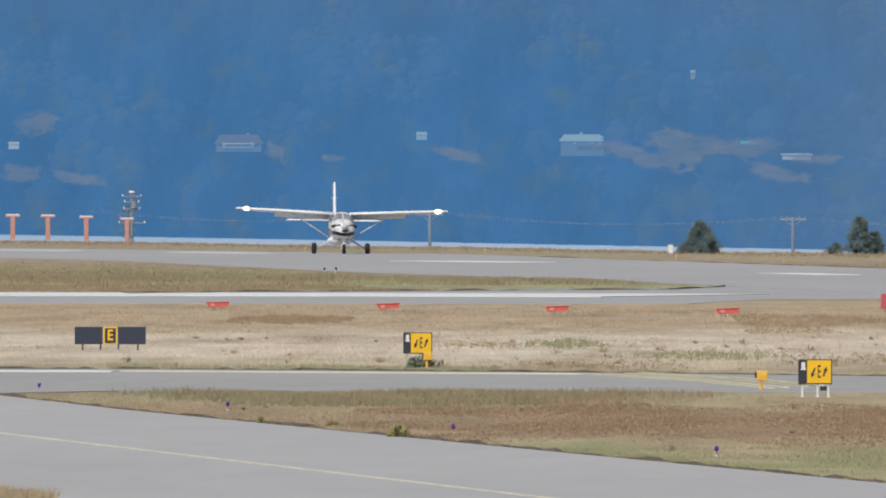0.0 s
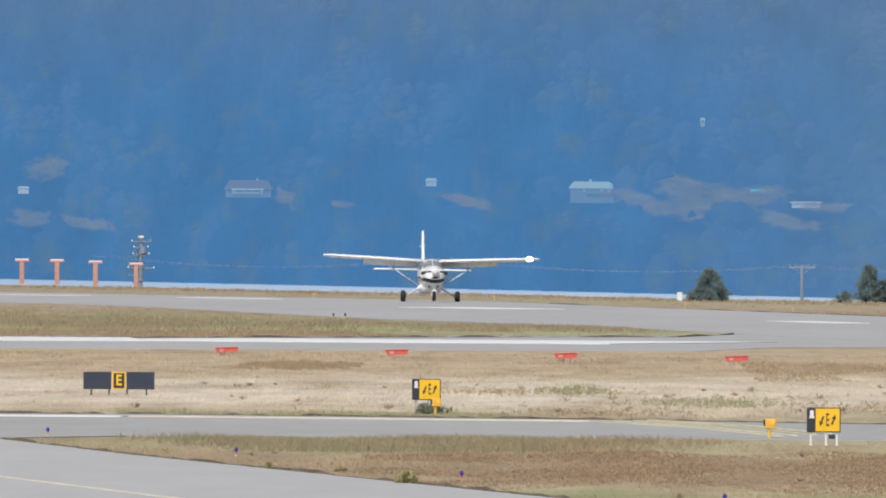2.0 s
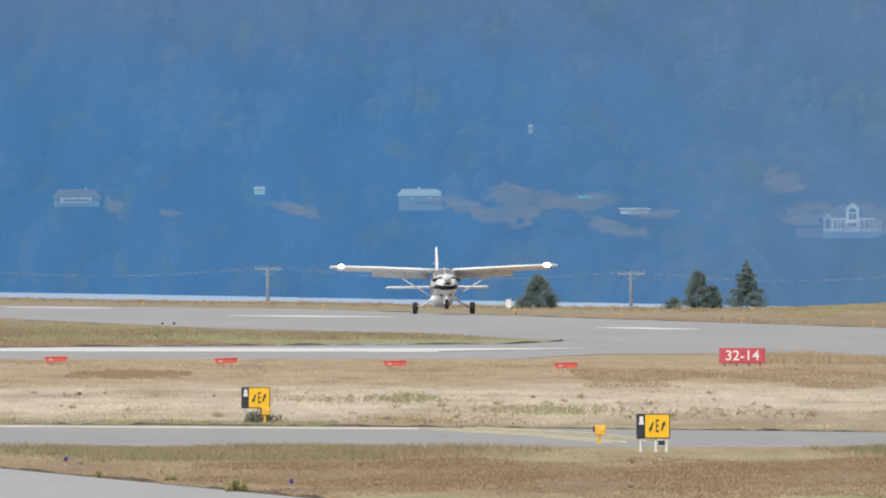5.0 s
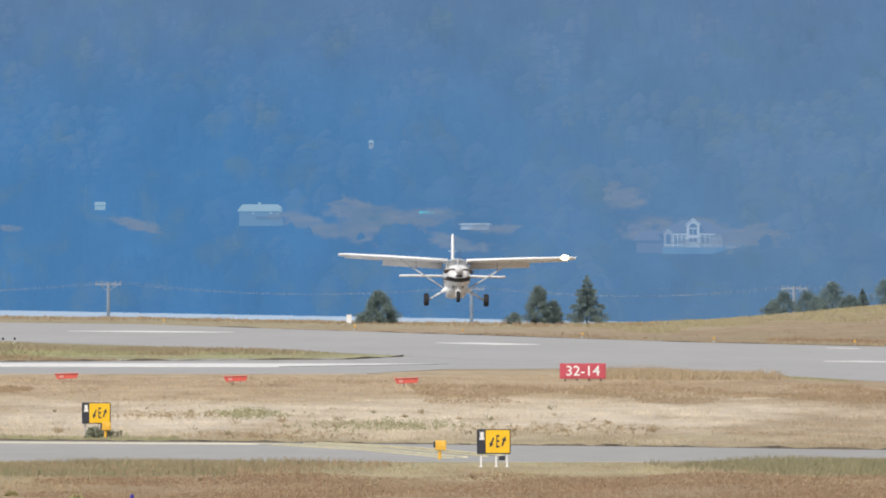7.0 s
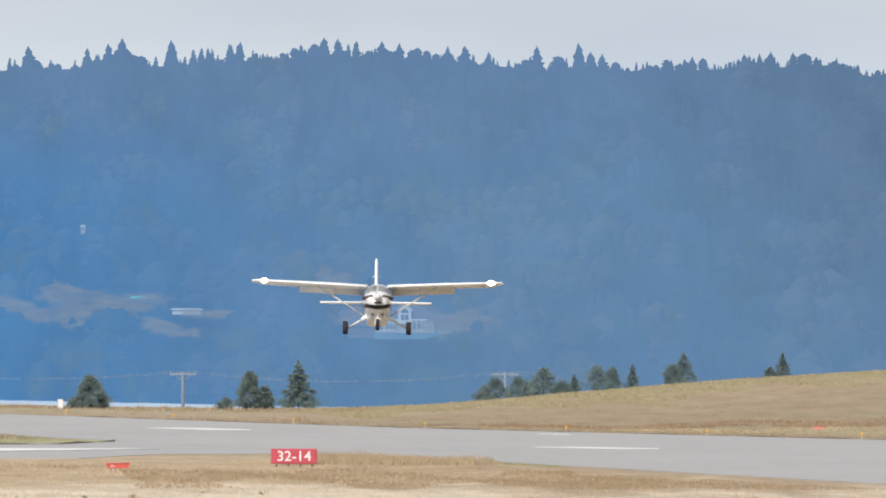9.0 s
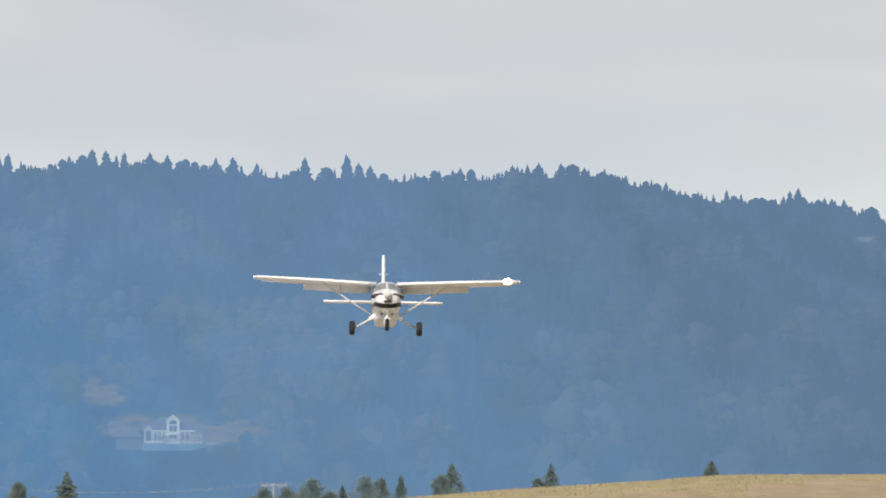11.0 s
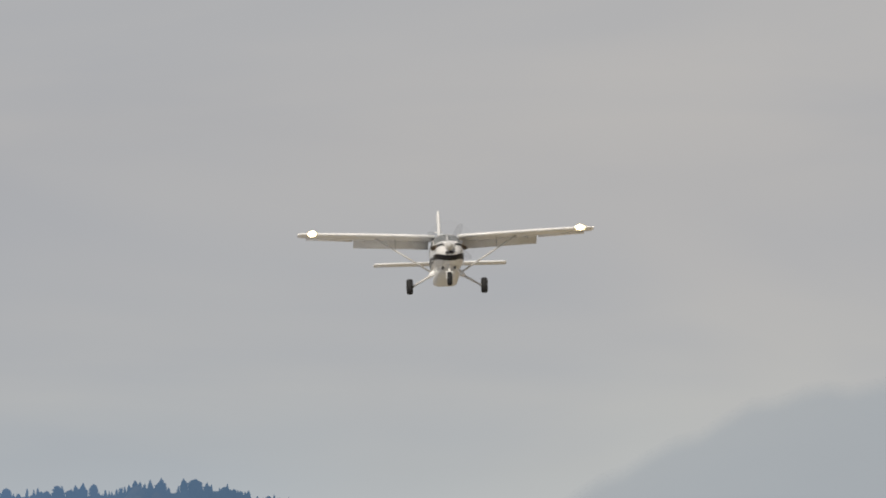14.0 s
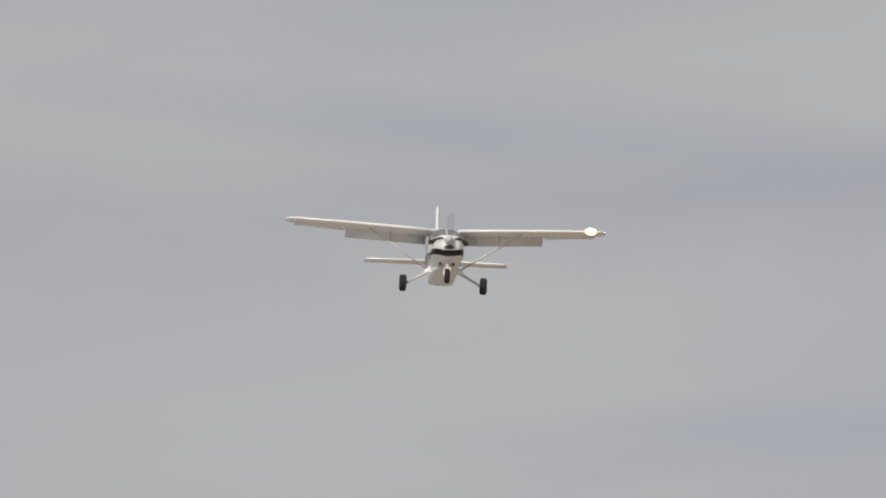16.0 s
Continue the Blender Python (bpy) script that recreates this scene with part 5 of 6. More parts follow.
def direction_sign(place, k, up, leg_mat, leg_r):
    """Yellow direction sign with a black location panel."""
    root = holder("direction_sign", place)
    tagged(root, "yellow taxiway direction sign with black end panel", "sign", group="taxiway signs")
    w, h, lift = 0.78 * k, 0.56 * k, up
    part("case", box((w + 0.05, 0.14, h + 0.05), (0, 0, lift + h / 2), 0.012), M_sign_black, root, "thin black sign case")
    part("yellow_panel", box((w * 0.755, 0.02, h), (w * 0.1225, -0.072, lift + h / 2), 0.004), M_sign_yellow, root)
    part("black_panel", box((w * 0.235, 0.02, h), (-w * 0.3825, -0.072, lift + h / 2), 0.004), M_sign_black, root)
    part("white_mark", box((w * 0.12, 0.012, h * 0.28), (-w * 0.375, -0.084, lift + h * 0.78), 0.003), M_sign_white, root, "white illegible mark")
    part("white_mark", box((w * 0.16, 0.012, h * 0.10), (-w * 0.375, -0.084, lift + h * 0.62), 0.003), M_sign_white, root, "white illegible mark")
    cx = w * 0.1225
    words("E", h * 0.80, M_sign_black, root, (cx, -0.086, lift + h * 0.48), stretch=0.42, weight=0.002)
    arrow(root, cx - w * 0.19, lift + h * 0.45, math.radians(250), h * 0.46, M_sign_black)
    arrow(root, cx + w * 0.19, lift + h * 0.52, math.radians(70), h * 0.46, M_sign_black)
    legs(root, (-w * 0.40, w * 0.08, w * 0.42), lift, leg_mat, leg_r)
    part("control_box", box((0.16 * k, 0.1, 0.11), (w * 0.26, 0.0, lift - 0.13), 0.01), M_sign_black, root, "small black control box")
    return root


direction_sign((-4.32, 716.1, 0.0), 0.98, 0.42, M_post, 0.018)
direction_sign((6.0, 625.2, 0.0), 1.0, 0.35, M_sign_white, 0.028)

M_sign_navy = material("blue_black_panel", (0.028, 0.036, 0.062), 0.5, 0, 0.1, 3)
loc = holder("location_sign", (-14.19, 782.8, 0.0))
tagged(loc, "wide black taxiway sign with a yellow letter panel", "sign", group="taxiway signs")
for cx, mat, nm in ((-0.77, M_sign_navy, "black_panel"), (0.0, M_sign_yellow, "letter_panel"), (0.77, M_sign_navy, "black_panel")):
    wd = 0.42 if mat is M_sign_yellow else 0.86
    cxx = cx if mat is M_sign_yellow else (0.665 if cx > 0 else -0.665)
    part(nm, box((wd, 0.12, 0.54), (cxx, 0, 0.45), 0.012), mat, loc)
part("letter_back", box((0.33, 0.02, 0.46), (0, -0.066, 0.45), 0.004), M_sign_black, loc, "black letter field with yellow border")
words("E", 0.46, M_sign_yellow, loc, (0, -0.08, 0.45), stretch=0.85, weight=0.01)
legs(loc, (-0.85, -0.3, 0.25, 0.85), 0.2, M_sign_black, 0.026)

red = holder("runway_sign", (13.0, 992.6, 0.0))
tagged(red, "red runway holding sign with white numerals", "sign", group="taxiway signs")
part("case", box((1.80, 0.16, 0.60), (0, 0, 0.40), 0.015), M_sign_red, red)
part("face", box((1.74, 0.02, 0.54), (0, -0.085, 0.40), 0.004), M_sign_red, red)
words("32-14", 0.55, M_sign_white, red, (0, -0.1, 0.39), stretch=1.06, weight=0.004)
legs(red, (-0.68, -0.22, 0.24, 0.70), 0.10, M_sign_black, 0.025)

one = holder("distance_sign", (49.41, 1250.0, float(height(49.41, 1250.0)) - 0.02))
tagged(one, "black distance sign with a white numeral", "sign")
part("face", box((1.08, 0.14, 0.82), (0, 0, 0.62), 0.015), M_sign_black, one)
words("1", 0.78, M_sign_white, one, (0.02, -0.085, 0.62), weight=0.016)
flag = bmesh.new()
loft([[(-0.02, y, 0.93), (0.05, y, 0.93), (-0.10, y, 0.76), (-0.14, y, 0.82)] for y in (-0.096, -0.084)], bm=flag)
part("numeral_flag", flag, M_sign_white, one)
legs(one, (-0.38, 0.38), 0.24, M_post)

back = holder("sign_board", (-40.9, 1628.0, 0.0))
tagged(back, "plain grey back of a sign board beside the runway", "sign")
part("board", box((1.0, 0.10, 0.62), (0, 0, 0.52), 0.02), M_slate, back)
part("rim", box((1.06, 0.06, 0.06), (0, 0, 0.85), 0.01), M_post, back)
legs(back, (-0.38, 0.38), 0.24, M_post)

board = holder("marker_board", (43.7, 1295.0, float(height(43.7, 1295.0)) - 0.01))
tagged(board, "low pale red marker board in the grass", "marker")
part("board", box((0.5, 0.10, 0.14), (0, 0, 0.18), 0.02), M_papi_top, board)
part("cap", box((0.54, 0.14, 0.04), (0, 0, 0.27), 0.01), M_papi, board)
legs(board, (-0.18, 0.18), 0.12, M_post)


def papi(place):
    """Approach light box on splayed legs."""
    root = holder("approach_light_box", place)
    tagged(root, "low faded red approach light box on short legs", "light box", group="approach light boxes")
    prof = [(-0.46, 0.30), (0.45, 0.33), (0.40, 0.15), (-0.36, 0.11)]
    part("housing", loft([[(x * 1.0, y, z) for x, z in prof] for y in (-0.55, 0.45)]), M_papi, root)
    part("lid", loft([[(-0.48, y, 0.305), (0.47, y, 0.335), (0.47, y, 0.36), (-0.48, y, 0.34)] for y in (-0.6, 0.5)]), M_papi_top, root, "pale red lid")
    part("lens", box((0.16, 0.03, 0.11), (-0.2, -0.56, 0.21), 0.006), M_papi_top, root, "dull glass lens")
    for x, y in ((-0.26, -0.4), (0.2, -0.4), (-0.1, 0.3)):
        leg = part("leg", tube((x, y, -0.02), (x * 0.9, y, 0.16), 0.022), M_post, root)
        part("foot_plate", box((0.12, 0.12, 0.015), (x, y, 0.012), 0.003), M_post, leg)
    return root


boxes = papi((-13.89, 1000.0, 0.0))
for p in ((-7.12, 989.2, 0.0), (-0.54, 971.2, 0.0), (5.9, 957.4, 0.0)):
    copy_thing(boxes, pose(*p))


def guard_light(place, k):
    root = holder("guard_light", place)
    tagged(root, "amber guard light on a short stand", "light", group="guard lights")
    part("stand", tube((0, 0, -0.02), (0, 0, 0.26 * k), 0.045 * k), M_amber, root)
    part("base_plate", box((0.22 * k, 0.22 * k, 0.025), (0, 0, 0.013), 0.005), M_post, root)
    head = part("housing", box((0.30 * k, 0.22 * k, 0.26 * k), (0.03 * k, 0, 0.40 * k), 0.035 * k), M_amber, root)
    part("hood", box((0.05 * k, 0.16 * k, 0.16 * k), (-0.14 * k, -0.04 * k, 0.42 * k), 0.012 * k), M_sign_black, head)
    part("lens", tube((0.09 * k, -0.10 * k, 0.43 * k), (0.09 * k, -0.13 * k, 0.43 * k), 0.07 * k, 0.06 * k, 14), M_amber_lens, head, "bright amber round lens")
    return root


guard_light((-4.05, 714.0, 0.0), 0.85)
guard_light((4.81, 644.1, 0.0), 0.95)


def edge_light(name, place, lens, label, k=1.0):
    root = holder(name, place)
    tagged(root, label, "light", group=name + "s")
    part("base", tube((0, 0, -0.01), (0, 0, 0.05 * k), 0.07 * k, 0.06 * k, 12), M_post, root)
    part("stem", tube((0, 0, 0.05 * k), (0, 0, 0.14 * k), 0.022 * k), M_papi if lens is M_blue_lens else M_post, root)
    bm = bmesh.new()
    bmesh.ops.create_uvsphere(bm, u_segments=12, v_segments=8, radius=0.055 * k, matrix=Matrix.Translation((0, 0, 0.19 * k)) @ Matrix.Diagonal((1, 1, 1.3, 1)))
    part("lens", bm, lens, root, smooth=True)
    return root


blue = edge_light("taxiway_light", (-13.42, 641.6, 0), M_blue_lens, "small blue taxiway edge light in the grass", 0.8)
for p in ((-7.97, 590.3, 0), (-2.5, 539.7, 0), (2.85, 498.1, 0), (7.9, 455.0, 0)):
    copy_thing(blue, pose(*p))
yellow = edge_light("runway_light", (-5.54, 1641.7, 0), M_amber, "small yellow runway edge light in the verge", 1.15)
for x, y in ((6.33, 1530), (12.27, 1466), (18.45, 1410), (24.68, 1352), (31.22, 1312), (37.4, 1275), (43.8, 1236), (-17.5, 1672)):
    copy_thing(yellow, pose(x, y, float(height(x, y))))

dark = edge_light("dark_light", (-13.1, 1350, 0), M_sign_black, "small dark edge light on the grass", 1.1)
copy_thing(dark, pose(-12.5, 1352, 0))

cabinet = holder("equipment_cabinet", (6.4, 1638, 0.0))
tagged(cabinet, "small white equipment cabinet beside the bushy conifer", "cabinet")
part("body", box((0.32, 0.3, 0.5), (0, 0, 0.3), 0.02), M_sign_white, cabinet)
part("lid", box((0.38, 0.36, 0.05), (0, 0, 0.57), 0.01), M_sign_white, cabinet)
part("plinth", box((0.36, 0.34, 0.08), (0, 0, 0.03), 0.01), M_post, cabinet)

# antenna posts with broad heads
def antenna_post(place):
    root = holder("antenna_post", place)
    tagged(root, "orange antenna post with a flat red and white head", "antenna", group="antenna posts")
    hh = 1.88 - place[2]
    part("post", box((0.34, 0.34, hh), (0, 0, hh / 2), 0.03), M_orange, root)
    part("foot", box((0.5, 0.5, 0.1), (0, 0, 0.03), 0.01), M_post, root)
    part("head", box((1.12, 0.4, 0.11), (0, 0, hh), 0.03), M_papi_top, root)
    part("head_cover", box((1.0, 0.36, 0.09), (0, 0, hh + 0.10), 0.03), M_sign_white, root, "white cover on the head")
    return root


first = None
for k, bearing in enumerate((-25.8, -24.47, -23.27, -21.96, -20.58, -19.07, -17.47)):
    p = at(bearing, 0, 1905 + 6 * k)
    m = pose(p.x, p.y, float(height(p.x, p.y)) - 0.02)
    if first is None:
        first = antenna_post((p.x, p.y, m.translation.z))
    else:
        copy_thing(first, m)


# ---- power line behind the verge ----
def power_pole(bearing, top, dist):
    p = at(bearing, top, dist)
    z0 = float(height(p.x, p.y)) - 0.3
    root = holder("power_pole", (p.x, p.y, z0))
    tagged(root, "wooden power pole with crossarm, tinted blue-grey for haze", "power pole", group="power poles")
    hgt = p.z - z0
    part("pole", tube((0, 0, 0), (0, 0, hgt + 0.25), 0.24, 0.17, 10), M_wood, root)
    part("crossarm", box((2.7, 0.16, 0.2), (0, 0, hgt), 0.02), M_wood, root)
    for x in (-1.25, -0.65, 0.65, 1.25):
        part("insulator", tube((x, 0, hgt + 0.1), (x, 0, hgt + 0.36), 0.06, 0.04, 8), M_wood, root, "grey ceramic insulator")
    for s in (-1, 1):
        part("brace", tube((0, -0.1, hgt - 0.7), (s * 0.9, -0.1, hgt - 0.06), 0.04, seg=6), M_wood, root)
    return p + Vector((0, 0, 0.3))


def mast_pole(bearing, dist):
    """A tall service pole with four short crossarms."""
    p = at(bearing, -1.05, dist)
    z0 = float(height(p.x, p.y)) - 0.3
    root = holder("service_pole", (p.x, p.y, z0))
    tagged(root, "grey service pole with four crossarms and white insulators", "power pole")
    top = p.z - z0
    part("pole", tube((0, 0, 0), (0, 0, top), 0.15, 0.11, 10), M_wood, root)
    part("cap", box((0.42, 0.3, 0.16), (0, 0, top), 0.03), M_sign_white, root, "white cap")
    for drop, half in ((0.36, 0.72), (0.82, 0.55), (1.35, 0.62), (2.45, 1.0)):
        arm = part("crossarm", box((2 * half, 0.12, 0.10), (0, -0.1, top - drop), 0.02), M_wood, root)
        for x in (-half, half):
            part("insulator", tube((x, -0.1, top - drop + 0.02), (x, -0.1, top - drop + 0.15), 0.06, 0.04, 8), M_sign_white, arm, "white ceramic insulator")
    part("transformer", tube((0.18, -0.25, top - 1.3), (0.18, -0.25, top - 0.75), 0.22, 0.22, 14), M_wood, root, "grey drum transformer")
    return root


mast_pole(-17.28, 1990)
tops = [power_pole(b, r, 2600) for b, r in ((-5.56, -1.93), (8.72, -2.12), (21.4, -2.1))]
tops = [at(-19.0, -1.9, 2600) + Vector((0, 0, 0.3))] + tops + [at(36, -2.6, 2600)]
for a, b in zip(tops, tops[1:]):
    for off in (-0.65, 1.25):
        cu = bpy.data.curves.new("power_cable", "CURVE")
        cu.dimensions = "3D"
        cu.bevel_depth = 0.014
        sp = cu.splines.new("POLY")
        sp.points.add(16)
        for i in range(17):
            t = i / 16
            q = a.lerp(b, t) + Vector((off, 0, -4 * 1.05 * t * (1 - t)))
            sp.points[i].co = (*q, 1)
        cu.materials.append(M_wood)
        tagged(new("power_cable", cu), "thin sagging power cable between the poles", "cable", group="power cables")


# ---- the aircraft: nose towards -y, wheels on z = 0 ----
def ring(y, half_w, z0, z1, n=28, p=2.6):
    """A rounded cross-section of the body."""
    zc, hh = (z0 + z1) / 2, (z1 - z0) / 2
    out = []
    for i in range(n):
        t = 2 * math.pi * i / n
        c, s = math.cos(t), math.sin(t)
        out.append((half_w * math.copysign(abs(c) ** (2 / p), c), y, zc + hh * math.copysign(abs(s) ** (2 / p), s)))
    return out


def foil(x, y_le, chord, z, thick, droop=0.0):
    """Wing section at x."""
    pts = []
    for f, up in ((0, 0), (0.02, 0.32), (0.08, 0.62), (0.2, 0.9), (0.4, 1.0), (0.65, 0.7), (1.0, 0.06)):
        pts.append((x, y_le + f * chord, z + up * thick * 0.62 - droop * f))
    for f, lo in ((1.0, -0.04), (0.65, 0.12), (0.4, 0.2), (0.2, 0.24), (0.08, 0.22), (0.02, 0.14)):
        pts.append((x, y_le + f * chord, z - lo * thick - droop * f))
    return pts


plane = new("aircraft")
plane.empty_display_size = 1.0
plane.scale = (0.97, 0.97, 0.97)
tagged(plane, "white high-wing turboprop aircraft with black nose trim taking off", "aircraft")

BODY = [(-3.62, 0.36, 1.38, 2.00), (-3.5, 0.52, 1.28, 2.07), (-3.2, 0.63, 1.15, 2.12), (-2.6, 0.70, 1.00, 2.17), (-2.0, 0.74, 0.92, 2.24), (-1.75, 0.75, 0.90, 2.30),
        (-1.0, 0.76, 0.88, 2.68), (-0.6, 0.76, 0.87, 2.78), (1.4, 0.75, 0.88, 2.76), (2.6, 0.66, 1.00, 2.60), (4.2, 0.45, 1.32, 2.40), (5.8, 0.27, 1.62, 2.28), (7.1, 0.11, 1.86, 2.2)]
part("fuselage", loft([ring(*s) for s in BODY]), M_paint, plane, smooth=True)
pod = [(-2.3, 0.25, 0.86, 1.05), (-1.7, 0.48, 0.70, 1.05), (-1.0, 0.57, 0.62, 1.05), (2.0, 0.57, 0.60, 1.05), (3.2, 0.42, 0.80, 1.15)]
part("cargo_pod", loft([ring(y, w, a, b, 24, 3.5) for y, w, a, b in pod]), M_paint_shaded, plane, "white belly pod toned down for shade", smooth=True)


def body_at(y):
    ys_ = [s[0] for s in BODY]
    return [float(np.interp(y, ys_, [s[i] for s in BODY])) for i in (1, 2, 3)]


def skin_patch(y0, y1, t0, t1, off, ny_=6, nt=16, curve=None):
    """A thin panel that follows the body's skin between two stations and two angles (degrees)."""
    bm = bmesh.new()
    rows_ = []
    for i in range(ny_ + 1):
        y = y0 + (y1 - y0) * i / ny_
        w, za, zb = body_at(y)
        zc, hh = (za + zb) / 2, (zb - za) / 2
        row = []
        for j in range(nt + 1):
            t = math.radians(t0 + (t1 - t0) * j / nt)
            if curve:
                yy = y + curve * abs(math.cos(t)) ** 2
                w, za, zb = body_at(yy)
                zc, hh = (za + zb) / 2, (zb - za) / 2
            else:
                yy = y
            c, s = math.cos(t), math.sin(t)
            row.append(bm.verts.new(((w + off) * math.copysign(abs(c) ** (2 / 2.6), c), yy, zc + (hh + off) * math.copysign(abs(s) ** (2 / 2.6), s))))
        rows_.append(row)
    for a, b in zip(rows_, rows_[1:]):
        for i in range(nt):
            bm.faces.new((a[i], a[i + 1], b[i + 1], b[i]))
    bmesh.ops.solidify(bm, geom=bm.faces[:], thickness=0.008)
    bmesh.ops.recalc_face_normals(bm, faces=bm.faces)
    return bm




def nose_panel(half, z0, z1, lift, off=0.015):
    """A thin panel laid on the front of the cowling, its ends raised by lift."""
    bm = bmesh.new()
    rows_ = []
    for j in range(6):
        row = []
        for i in range(33):
            x = half * (i / 16 - 1)
            z = z0 + (z1 - z0) * j / 5 + lift * (x / half) ** 2
            y = -3.64
            while y < -1.0:
                w, za, zb = body_at(y)
                if abs(x / w) ** 2.6 + abs((z - (za + zb) / 2) / ((zb - za) / 2)) ** 2.6 <= 1:
                    break
                y += 0.01
            row.append(bm.verts.new((x * (1 + off), y - off, z - off * 0.5)))
        rows_.append(row)
    for a, b in zip(rows_, rows_[1:]):
        for i in range(32):
            bm.faces.new((a[i], a[i + 1], b[i + 1], b[i]))
    bmesh.ops.solidify(bm, geom=bm.faces[:], thickness=0.008)
    bmesh.ops.recalc_face_normals(bm, faces=bm.faces)
    return bm


part("nose_stripe", nose_panel(0.71, 1.17, 1.38, 0.16), M_black, plane, "black band under the cowling", smooth=True)
for s in (-1, 1):
    a0, a1 = (186, 193) if s < 0 else (-6, -13)
    part("side_stripe", skin_patch(-2.3, 4.6, a0, a1, 0.01, 20, 5), M_black, plane, "black swept side stripe", smooth=True)
    part("side_stripe", skin_patch(-2.2, 4.9, a0 + (12 if s < 0 else -12), a1 + (10 if s < 0 else -10), 0.01, 20, 5), M_grey, plane, "grey swept side stripe", smooth=True)
part("windscreen", skin_patch(-1.72, -0.98, 40, 140, 0.012, 6, 18), M_glass, plane, "pale tinted windscreen", smooth=True)
part("windscreen_post", skin_patch(-1.74, -0.96, 88.6, 91.4, 0.03, 6, 2), M_paint, plane)
for s in (-1, 1):
    t0, t1 = (146, 166) if s < 0 else (34, 14)
    for y0 in (-1.3, -0.35, 0.55, 1.4):
        part("cabin_window", skin_patch(y0, y0 + 0.7, t0, t1, 0.012, 3, 5), M_glass, plane, smooth=True)

# nose: spinner, air intake, exhaust stacks, whirling propeller
M_spinner = material("spinner_paint", (0.62, 0.62, 0.61), 0.3, 0, 0.04, 3)
spin = bmesh.new()
loft([[(r * math.cos(2 * math.pi * i / 16), y, 1.80 + r * math.sin(2 * math.pi * i / 16)) for i in range(16)] for y, r in ((-4.12, 0.02), (-4.05, 0.09), (-3.9, 0.17), (-3.7, 0.21), (-3.58, 0.22))], bm=spin)
part("spinner", spin, M_spinner, plane, "pale grey spinner", smooth=True)
part("air_intake", loft([ring(-3.70, 0.21, 1.43, 1.58, 16, 3), ring(-3.3, 0.20, 1.43, 1.58, 16, 3)]), M_black, plane, "black air intake", smooth=True)
part("intake_lip", loft([ring(-3.68, 0.25, 1.41, 1.61, 16, 3), ring(-3.45, 0.32, 1.38, 1.64, 16, 3)]), M_paint, plane, smooth=True)
for s in (-1, 1):
    part("exhaust_stack", tube((s * 0.50, -3.15, 1.86), (s * 0.80, -2.85, 1.80), 0.12, 0.10, 12), M_steel, plane, "dark heat-stained exhaust stack", smooth=True)
    part("cowl_inlet", loft([[(s * x, y - 0.10, z - d), (s * x, y - 0.10, z + d), (s * x, y + 0.25, z + d), (s * x, y + 0.25, z - d)] for x, y, z, d in ((0.24, -3.57, 1.87, 0.025), (0.36, -3.53, 1.90, 0.05), (0.50, -3.42, 1.88, 0.05), (0.62, -3.22, 1.82, 0.03))]), M_black, plane, "dark slit of a cooling inlet")

M_blur = bpy.data.materials.new("whirling_blades")
M_blur.use_nodes = True
_n, _l = M_blur.node_tree.nodes, M_blur.node_tree.links
_mix, _tr = _n.new("ShaderNodeMixShader"), _n.new("ShaderNodeBsdfTransparent")
_mix.inputs[0].default_value = 0.013
_n["Principled BSDF"].inputs["Base Color"].default_value = (0.03, 0.03, 0.035, 1)
_n["Principled BSDF"].inputs["Roughness"].default_value = 0.6
_l.new(_tr.outputs[0], _mix.inputs[1])
_l.new(_n["Principled BSDF"].outputs[0], _mix.inputs[2])
_l.new(_mix.outputs[0], _n["Material Output"].inputs["Surface"])
disc = bmesh.new()
loft([[(r * math.cos(2 * math.pi * i / 40), y, r * math.sin(2 * math.pi * i / 40)) for i in range(40)] for y, r in ((-0.02, 0.2), (-0.04, 1.2), (0.0, 1.2), (0.02, 0.2))], caps=False, bm=disc)
prop = part("propeller", disc, M_blur, plane, "propeller whirling too fast to see")
prop.location = (0, -3.86, 1.80)
M_blade = M_blur.copy()
M_blade.name = "smeared_blade"
[q for q in M_blade.node_tree.nodes if q.bl_idname == "ShaderNodeMixShader"][0].inputs[0].default_value = 0.07
for k in range(4):
    a = math.pi / 2 * k + 0.5
    rings = []
    for rr, half in ((0.2, 0.10), (0.6, 0.17), (1.0, 0.16), (1.19, 0.07)):
        c, q = math.cos(a), math.sin(a)
        rings.append([(rr * c - u * q, v, rr * q + u * c) for u, v in ((-half, -0.03), (half, 0.0), (half, 0.02), (-half, -0.01))])
    part("blade", loft(rings), M_blade, prop)

